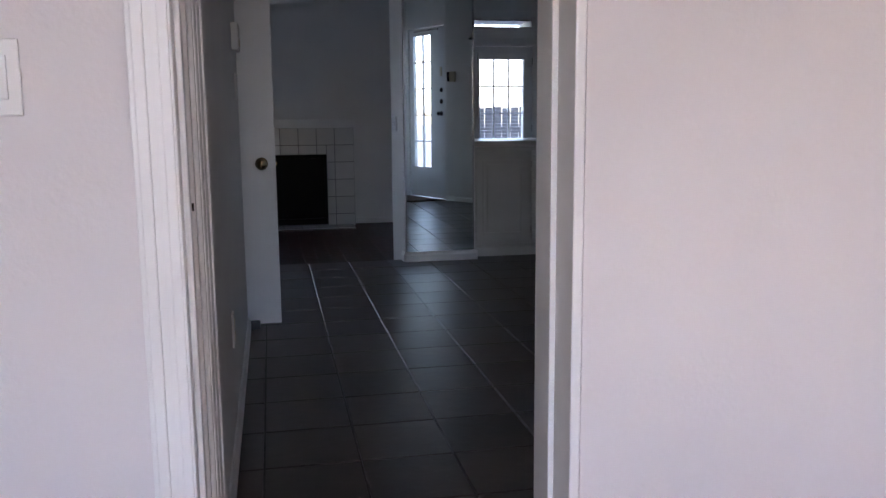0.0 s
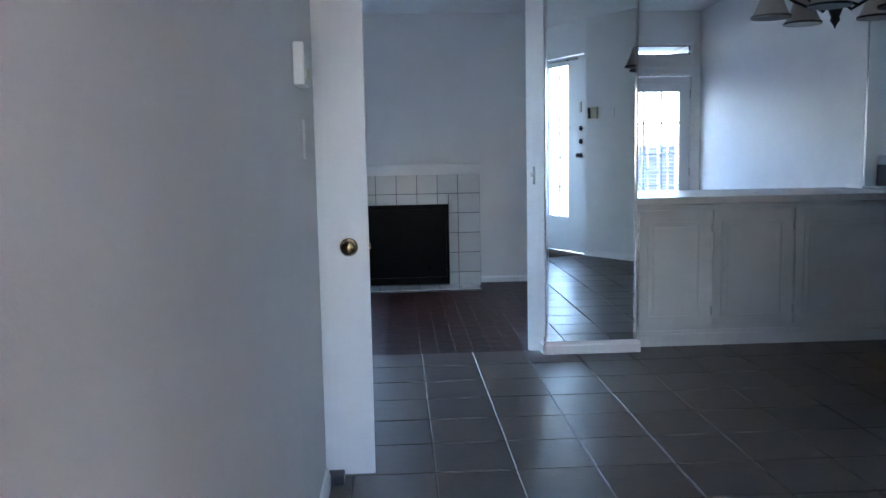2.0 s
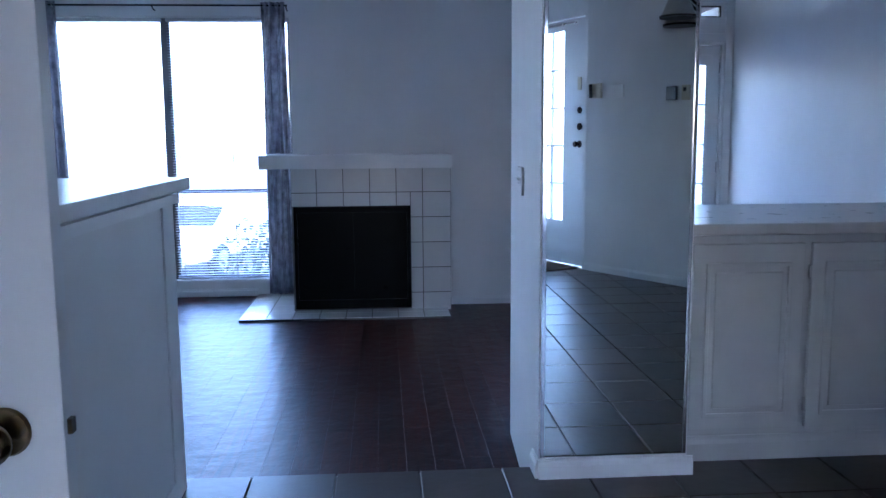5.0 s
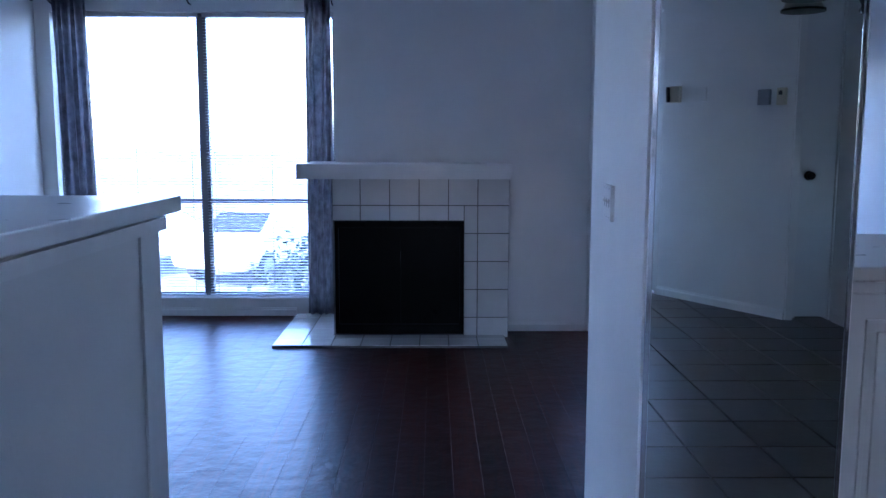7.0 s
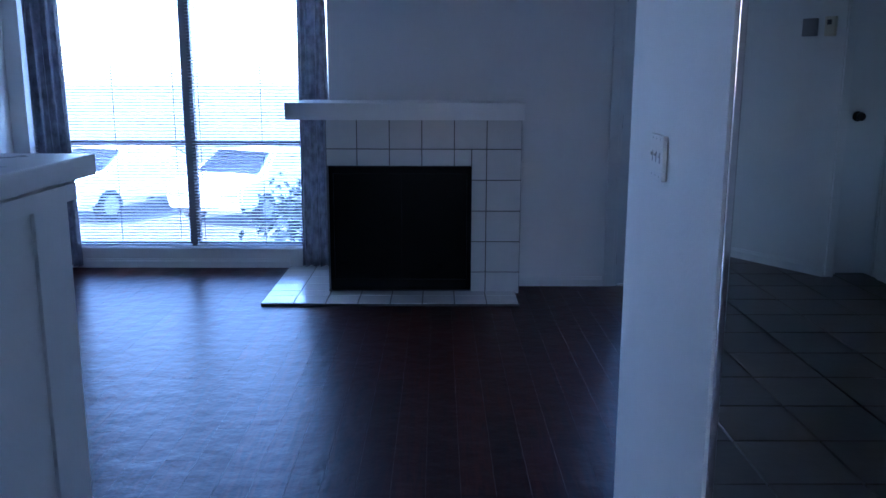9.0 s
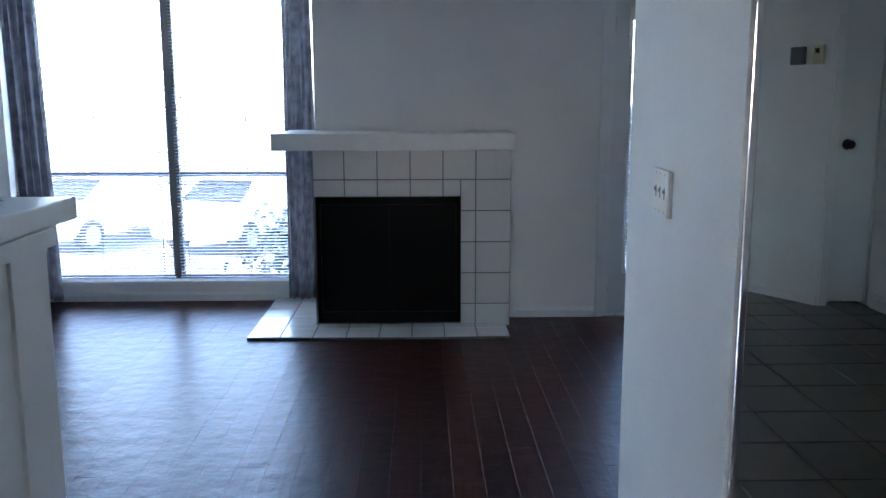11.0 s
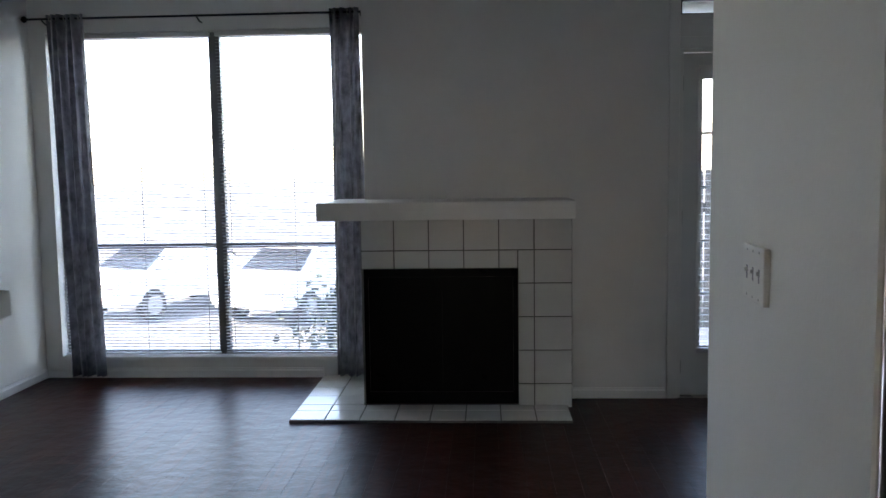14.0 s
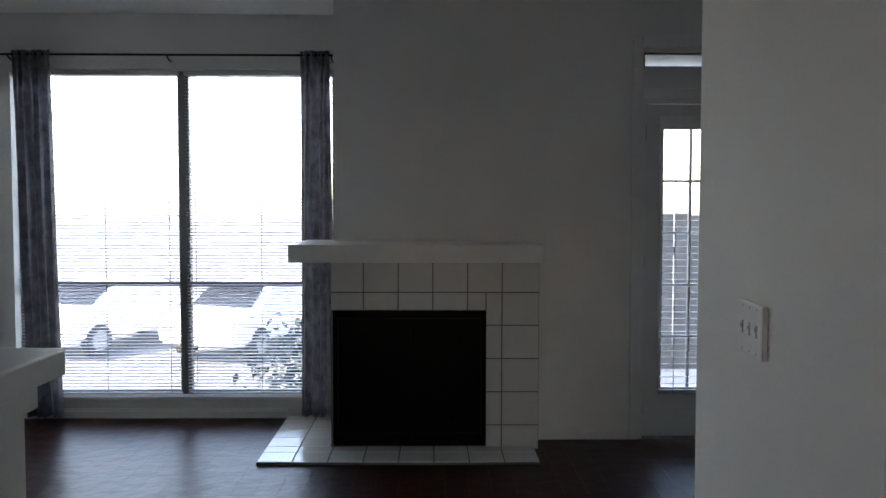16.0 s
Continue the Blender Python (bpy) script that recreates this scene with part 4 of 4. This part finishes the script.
def patio_leaf(label, x0, x1, gx0, gx1, lever):
    t = thing("patio_door", label, "glass door", "patio doors")
    y0, y1 = PATIO_Y + 0.03, PATIO_Y + 0.07
    part("leaf", wall_x(bmesh.new(), x0, x1, y0, y1, LOW + 0.012, PZ1 - 0.034, [(gx0, gx1, LZ0, LZ1)]), DOOR, t)
    bm = bmesh.new()
    for q in ((gx0 - 0.02, gx0 + 0.006, LZ0 - 0.02, LZ1 + 0.02), (gx1 - 0.006, gx1 + 0.02, LZ0 - 0.02, LZ1 + 0.02), (gx0, gx1, LZ0 - 0.02, LZ0 + 0.006), (gx0, gx1, LZ1 - 0.006, LZ1 + 0.02)):
        box(bm, q[0], q[1], y0 - 0.012, y0, q[2], q[3], 0.003)
    part("glazing_bead", bm, TRIM, t)
    p = part("pane", boxed(gx0, gx1, y0 + 0.018, y0 + 0.022, LZ0, LZ1), GLASS, t)
    p.visible_shadow = False
    for i in range(1, 3):
        mx = gx0 + (gx1 - gx0) * i / 3
        part("muntin", boxed(mx - 0.009, mx + 0.009, y0 + 0.006, y0 + 0.034, LZ0, LZ1, 0.002), DOOR, t)
    for i in range(1, 5):
        mz = LZ0 + (LZ1 - LZ0) * i / 5
        part("muntin", boxed(gx0, gx1, y0 + 0.007, y0 + 0.033, mz - 0.009, mz + 0.009, 0.002), DOOR, t)
    for z in (LOW + 0.2, 0.95, 1.8):
        part("hinge", tube([(x0 + 0.002 if not lever else x1 - 0.002, y0 - 0.004, z - 0.045), (x0 + 0.002 if not lever else x1 - 0.002, y0 - 0.004, z + 0.045)], 0.006), NICKEL, t)
    return t


patio_leaf("white patio door leaf with a gridded glass pane", PX0 + 0.032, 1.543, 0.85, 1.42, False)
patio_leaf("white patio door leaf with a gridded glass pane", 1.547, PX1 - 0.032, 1.66, 2.25, True)
for gx0, gx1 in ((0.85, 1.42), (1.66, 2.25)):
    blind("door_blind", "white mini blind hanging over the patio door glass", gx0 - 0.015, gx1 + 0.015, PATIO_Y + 0.002, LZ0 - 0.035, LZ1 + 0.035, 0.043, 0.026, (gx0 + 0.08, gx1 - 0.08), 3)
for ob in [o for o in bpy.data.objects if o.name.startswith("door_blind")]:
    gx0, gx1 = (0.85, 1.42) if ob.name == "door_blind" else (1.66, 2.25)
    part("valance", boxed(gx0 - 0.03, gx1 + 0.03, PATIO_Y - 0.034, PATIO_Y - 0.014, LZ1 - 0.012, LZ1 + 0.075, 0.004), TRIM, ob, "white box valance")
lv = thing("blind_wand_holder", "small dark handle at the patio door glass", "door handle")
part("grip", boxed(2.16, 2.2, PATIO_Y - 0.04, PATIO_Y - 0.015, 0.36, 0.45, 0.008), DARK_PLASTIC, lv)

# ---- entry: front door, closet, wall devices ----
def along(a, b, d, out=0.0):
    v = (Vector(b) - Vector(a)).normalized()
    n = Vector((-v.y, v.x))
    return Vector(a) + v * d + n * out


def frame_matrix(a, b, side):
    """A frame whose x runs from a to b in plan and whose y points to the given side."""
    v = (Vector(b) - Vector(a)).normalized()
    n = Vector((-v.y, v.x)) * side
    return Matrix(((v.x, n.x, 0, a[0]), (v.y, n.y, 0, a[1]), (0, 0, 1, 0), (0, 0, 0, 1)))


EW = (Vector(C) - Vector(A)).length
fd_m = frame_matrix(A, C, -1)
GX0, GX1, GZ0, GZ1 = 0.39, 0.80, 0.42, 2.2
we = structure("wall_entry_door", wall_x(bmesh.new(), 0.0, EW, -0.12, 0.0, 0, CEIL, [(0.04, 0.90, 0, 2.3)]), PAINT, "pale wall round the front door", "wall")
we.matrix_world = fd_m
fd = thing("front_door", "white front door with a tall gridded glass lite and locks", "door")
fd.matrix_world = fd_m
part("leaf", wall_x(bmesh.new(), 0.045, 0.895, -0.075, -0.03, 0.01, 2.29, [(GX0, GX1, GZ0, GZ1)]), DOOR, fd)
p = part("pane", boxed(GX0, GX1, -0.055, -0.05, GZ0, GZ1), GLASS, fd)
p.visible_shadow = False
mx = (GX0 + GX1) / 2
part("muntin", boxed(mx - 0.008, mx + 0.008, -0.068, -0.036, GZ0, GZ1, 0.002), DOOR, fd)
for i in range(1, 5):
    mz = GZ0 + (GZ1 - GZ0) * i / 5
    part("muntin", boxed(GX0, GX1, -0.067, -0.037, mz - 0.008, mz + 0.008, 0.002), DOOR, fd)
for z, r in ((1.46, 0.03), (1.31, 0.032)):
    part("deadbolt", lathe([(r, -0.03), (r, -0.022), (0.012, -0.018), (0.010, -0.008)], 18, (0.14, 0, z), "y"), BRONZE, fd, "dark round deadbolt", True)
part("knob", lathe([(r, h - 0.03) for r, h in knob_profile], 20, (0.14, 0, 1.15), "y"), BRONZE, fd, "dark metal door knob", True)
part("chain_plate", boxed(0.12, 0.165, -0.03, -0.018, 1.64, 1.76, 0.003), IVORY, fd)
part("closer_bar", boxed(0.2, 0.76, -0.03, -0.01, 2.245, 2.265, 0.003), NICKEL, fd)
dmat = thing("door_mat", "brown coir mat inside the front door", "door mat")
dmat.matrix_world = fd_m
part("mat", boxed(0.06, 0.84, 0.03, 0.52, 0.001, 0.014, 0.004), MAT, dmat)

en_m = frame_matrix(A, B, 1)


def on_entry(name, label, category, d, z):
    t = thing(name, label, category)
    t.matrix_world = en_m @ Matrix.Translation((d, 0, z))
    return t


ic = on_entry("intercom", "cream wall intercom with a dark handset", "intercom", 0.12, 1.62)
part("case", boxed(-0.03, 0.07, 0, 0.03, -0.065, 0.065, 0.005), IVORY, ic)
part("handset", tube([(-0.045, 0.035, 0.055), (-0.035, 0.045, 0.02), (-0.03, 0.045, -0.02), (-0.04, 0.035, -0.055)], 0.016, 10), DARK_PLASTIC, ic, "dark plastic handset", True)
bp = on_entry("blank_plate", "white square blank plate on the entry wall", "wall plate", 0.38, 1.61)
part("plate", boxed(-0.055, 0.055, 0, 0.006, -0.055, 0.055, 0.002), PLASTIC, bp)
kp = on_entry("keypad", "grey alarm keypad on the entry wall", "keypad", 0.96, 1.565)
part("case", boxed(-0.05, 0.05, 0, 0.025, -0.055, 0.055, 0.006), GREY_PLASTIC, kp)
tm = on_entry("thermostat", "cream thermostat with a small dark dial", "thermostat", 1.105, 1.565)
part("case", boxed(-0.035, 0.035, 0, 0.03, -0.06, 0.06, 0.006), IVORY, tm)
part("display", boxed(-0.018, 0.012, 0.029, 0.032, 0.01, 0.04, 0.002), DARK_PLASTIC, tm)

cd = thing("closet_door", "plain white closet door with a dark knob", "door")
part("leaf", boxed(1.998, 2.244, -3.715, -3.68, 0.02, 2.24, 0.002), DOOR, cd)
part("knob", lathe([(r, h) for r, h in knob_profile], 20, (2.06, -3.68, 1.02), "y"), BRONZE, cd, "dark round door knob", True)
cf = tagged(new("door_4"), "white casing of the closet door", "door frame", kind="structure")
part("casing", boxed(1.935, 1.988, -3.66, -3.646, 0, 2.31, 0.003), TRIM, cf)
part("head_casing", boxed(1.988, 2.25, -3.66, -3.646, 2.25, 2.31, 0.003), TRIM, cf)

# ---- chandelier, ceiling light ----
ch = thing("chandelier", "dark bronze chandelier with five bell glass shades", "chandelier")
hx0, hy0, hz = 1.11, -1.13, 1.82
part("canopy", lathe([(0.06, CEIL - 0.001), (0.06, CEIL - 0.02), (0.02, CEIL - 0.04)], 20, (hx0, hy0, 0)), BRONZE, ch, "", True)
part("stem", tube([(hx0, hy0, CEIL - 0.03), (hx0, hy0, hz + 0.1)], 0.008), BRONZE, ch)
part("hub", lathe([(0.012, hz + 0.12), (0.035, hz + 0.08), (0.045, hz + 0.03), (0.03, hz - 0.02), (0.018, hz - 0.05), (0.022, hz - 0.065), (0.008, hz - 0.085), (0.003, hz - 0.1)], 20, (hx0, hy0, 0)), BRONZE, ch, "", True)
for k in range(5):
    a = 2 * math.pi * (k + 0.3) / 5
    ux, uy = math.cos(a), math.sin(a)
    arm = [(0.03, 0.02), (0.10, -0.01), (0.18, 0.03), (0.25, 0.09), (0.27, 0.10)]
    part("arm", tube([(hx0 + r * ux, hy0 + r * uy, hz + h) for r, h in arm], 0.007), BRONZE, ch, "", True)
    sx, sy = hx0 + 0.27 * ux, hy0 + 0.27 * uy
    sh = part("shade", lathe([(0.022, hz + 0.10), (0.035, hz + 0.085), (0.05, hz + 0.04), (0.075, hz - 0.02), (0.085, hz - 0.035), (0.080, hz - 0.036), (0.045, hz + 0.035), (0.02, hz + 0.09)], 20, (sx, sy, 0)), SHADE, ch, "frosted bell glass shade", True)
    part("rim", lathe([(0.080, hz - 0.042), (0.088, hz - 0.042), (0.088, hz - 0.032), (0.080, hz - 0.032)], 20, (sx, sy, 0)), BRONZE, sh)
cl = thing("ceiling_light", "round white glass ceiling light in the living room", "ceiling light")
part("base", lathe([(0.16, CEIL - 0.025), (0.16, CEIL - 0.001)], 32, (-1.6, 3.75, 0)), PLASTIC, cl, "", True)
part("bowl", lathe([(0.15, CEIL - 0.026), (0.14, CEIL - 0.06), (0.09, CEIL - 0.09), (0.01, CEIL - 0.10)], 32, (-1.6, 3.75, 0)), BATH_TILE, cl, "", True)

# ---- outdoors ----
GZ = -1.65
structure("ground", boxed(-300, 300, -300, 300, GZ - 0.3, GZ), ASPHALT, "grey asphalt parking ground", "ground")
structure("pavement", boxed(-30, 30, WIN_Y + 2.2, WIN_Y + 3.6, GZ + 0.001, GZ + 0.12), CONCRETE, "pale concrete pavement with kerb", "pavement")
structure("lawn", boxed(-30, 30, WIN_Y + 0.4, WIN_Y + 2.2, GZ + 0.001, GZ + 0.11), GRASS, "strip of lawn below the window", "lawn")
structure("patio_slab", boxed(-0.3, 3.0, PATIO_Y + 0.63, WIN_Y + 2.0, GZ + 0.11, LOW - 0.03), CONCRETE, "small concrete patio slab outside the doors", "patio")
structure("house_base", boxed(LEFT_X - HW, 3.2, BYB, WIN_Y + 0.16, GZ + 0.001, LOW - 0.41), CONCRETE, "concrete base of the building", "foundation")


def car(label, at, turn, paint):
    t = thing("car", label, "car", "parked cars")
    t.matrix_world = pose(*at, 0, 0, turn)
    bm = bmesh.new()
    side = [(-2.2, 0.35), (-2.25, 0.62), (-2.1, 0.86), (-1.35, 0.95), (-0.75, 1.38), (0.65, 1.42), (1.45, 0.98), (2.2, 0.9), (2.28, 0.6), (2.2, 0.35)]
    ring = []
    for yy, k in ((-0.86, 1), (0.86, 1)):
        ring.append([bm.verts.new((x, yy * (0.78 if z > 1.0 else 1.0), z)) for x, z in side])
    for i in range(len(side)):
        j = (i + 1) % len(side)
        bm.faces.new((ring[0][i], ring[0][j], ring[1][j], ring[1][i]))
    bm.faces.new(ring[0])
    bm.faces.new(ring[1])
    bmesh.ops.recalc_face_normals(bm, faces=bm.faces)
    bmesh.ops.bevel(bm, geom=list(bm.edges), offset=0.06, segments=2, affect="EDGES")
    part("body", bm, paint, t, "", True)
    for s in (-1, 1):
        bm = bmesh.new()
        v = [bm.verts.new(p) for p in ((-1.15, s * 0.80, 1.0), (-0.7, s * 0.70, 1.3), (0.6, s * 0.70, 1.33), (1.2, s * 0.80, 1.02))]
        bm.faces.new(v)
        bmesh.ops.solidify(bm, geom=bm.faces, thickness=0.02 * s)
        part("side_window", bm, CAR_GLASS, t)
    for x0, z0, x1, z1, nm in ((-1.38, 1.0, -0.82, 1.36, "rear_window"), (1.40, 1.03, 0.74, 1.40, "windscreen")):
        bm = bmesh.new()
        o = -0.035 if x0 < 0 else 0.035
        v = [bm.verts.new(p) for p in ((x0 + o, -0.70, z0), (x0 + o, 0.70, z0), (x1 + o, 0.60, z1), (x1 + o, -0.60, z1))]
        bm.faces.new(v)
        bmesh.ops.solidify(bm, geom=bm.faces, thickness=0.015)
        part(nm, bm, CAR_GLASS, t)
    for x in (-1.4, 1.4):
        for s in (-1, 1):
            wh = part("wheel", lathe([(0.20, -0.11), (0.31, -0.10), (0.33, -0.06), (0.33, 0.06), (0.31, 0.10), (0.20, 0.11)], 24, (x, s * 0.80, 0.33), "y"), RUBBER, t, "", True)
            part("rim", lathe([(0.19, -0.115), (0.20, 0.115)], 20, (x, s * 0.80, 0.33), "y"), CAR_SILVER, wh)
    for s in (-0.6, 0.6):
        part("headlight", boxed(2.2, 2.27, s - 0.18, s + 0.18, 0.62, 0.76, 0.02), CHROME, t)
        part("tail_light", boxed(-2.25, -2.17, s - 0.16, s + 0.16, 0.68, 0.82, 0.02), TAIL_RED, t)
    return t


car("pale parked car on the asphalt", (-7.4, 17.0, GZ), 245, CAR_PALE)
car("white parked car on the asphalt", (-4.3, 16.6, GZ), 250, CAR_PALE)
car("silver parked car on the asphalt", (-1.0, 17.2, GZ), 248, CAR_SILVER)


def bush(label, at, r, n, seed):
    t = thing("shrub", label, "shrub", at=at)
    rn = random.Random(seed)
    bm = bmesh.new()
    for i in range(7):
        a = rn.uniform(0, 6.28)
        tip = (r * 0.6 * math.cos(a), r * 0.6 * math.sin(a), rn.uniform(0.5, 1.1) * r)
        b2 = tube([(0, 0, 0), (tip[0] * 0.4, tip[1] * 0.4, tip[2] * 0.6), tip], 0.012, 5)
        me = bpy.data.meshes.new("tmp")
        b2.to_mesh(me)
        b2.free()
        bm.from_mesh(me)
        bpy.data.meshes.remove(me)
    part("stems", bm, BARK, t)
    bm = bmesh.new()
    for i in range(n):
        d = Vector((rn.gauss(0, 1), rn.gauss(0, 1), rn.gauss(0, 1))).normalized() * r * rn.uniform(0.35, 1.0) * (0.8 + 0.3 * math.sin(5 * i))
        c = d + Vector((0, 0, r * 0.95))
        if c.z < 0.05:
            continue
        u = Vector((rn.gauss(0, 1), rn.gauss(0, 1), rn.gauss(0, 1))).normalized()
        w = u.orthogonal().normalized()
        s = rn.uniform(0.03, 0.055)
        v = [bm.verts.new(c + q) for q in (-u * s, w * s * 0.5, u * s, -w * s * 0.5)]
        bm.faces.new(v)
    part("leaves", bm, LEAF, t)["kind"] = "stuff"
    return t


bush("leafy dark green shrub outside the window", (-1.42, WIN_Y + 1.5, GZ + 0.1), 1.06, 6500, 4)
bush("leafy dark green shrub beyond the patio", (2.0, WIN_Y + 3.2, GZ + 0.1), 0.95, 1500, 6)

fe = thing("patio_fence", "weathered wooden slat fence round the patio", "fence")
for i in range(24):
    part("slat", boxed(-0.3 + i * 0.142, -0.3 + i * 0.142 + 0.125, WIN_Y + 2.02, WIN_Y + 2.04, GZ + 0.12, 1.24 + 0.01 * (i % 3)), FENCE, fe)
part("rail", boxed(-0.3, 3.1, WIN_Y + 2.041, WIN_Y + 2.08, 0.85, 0.94), FENCE, fe)
part("rail", boxed(-0.3, 3.1, WIN_Y + 2.041, WIN_Y + 2.08, -0.35, -0.26), FENCE, fe)
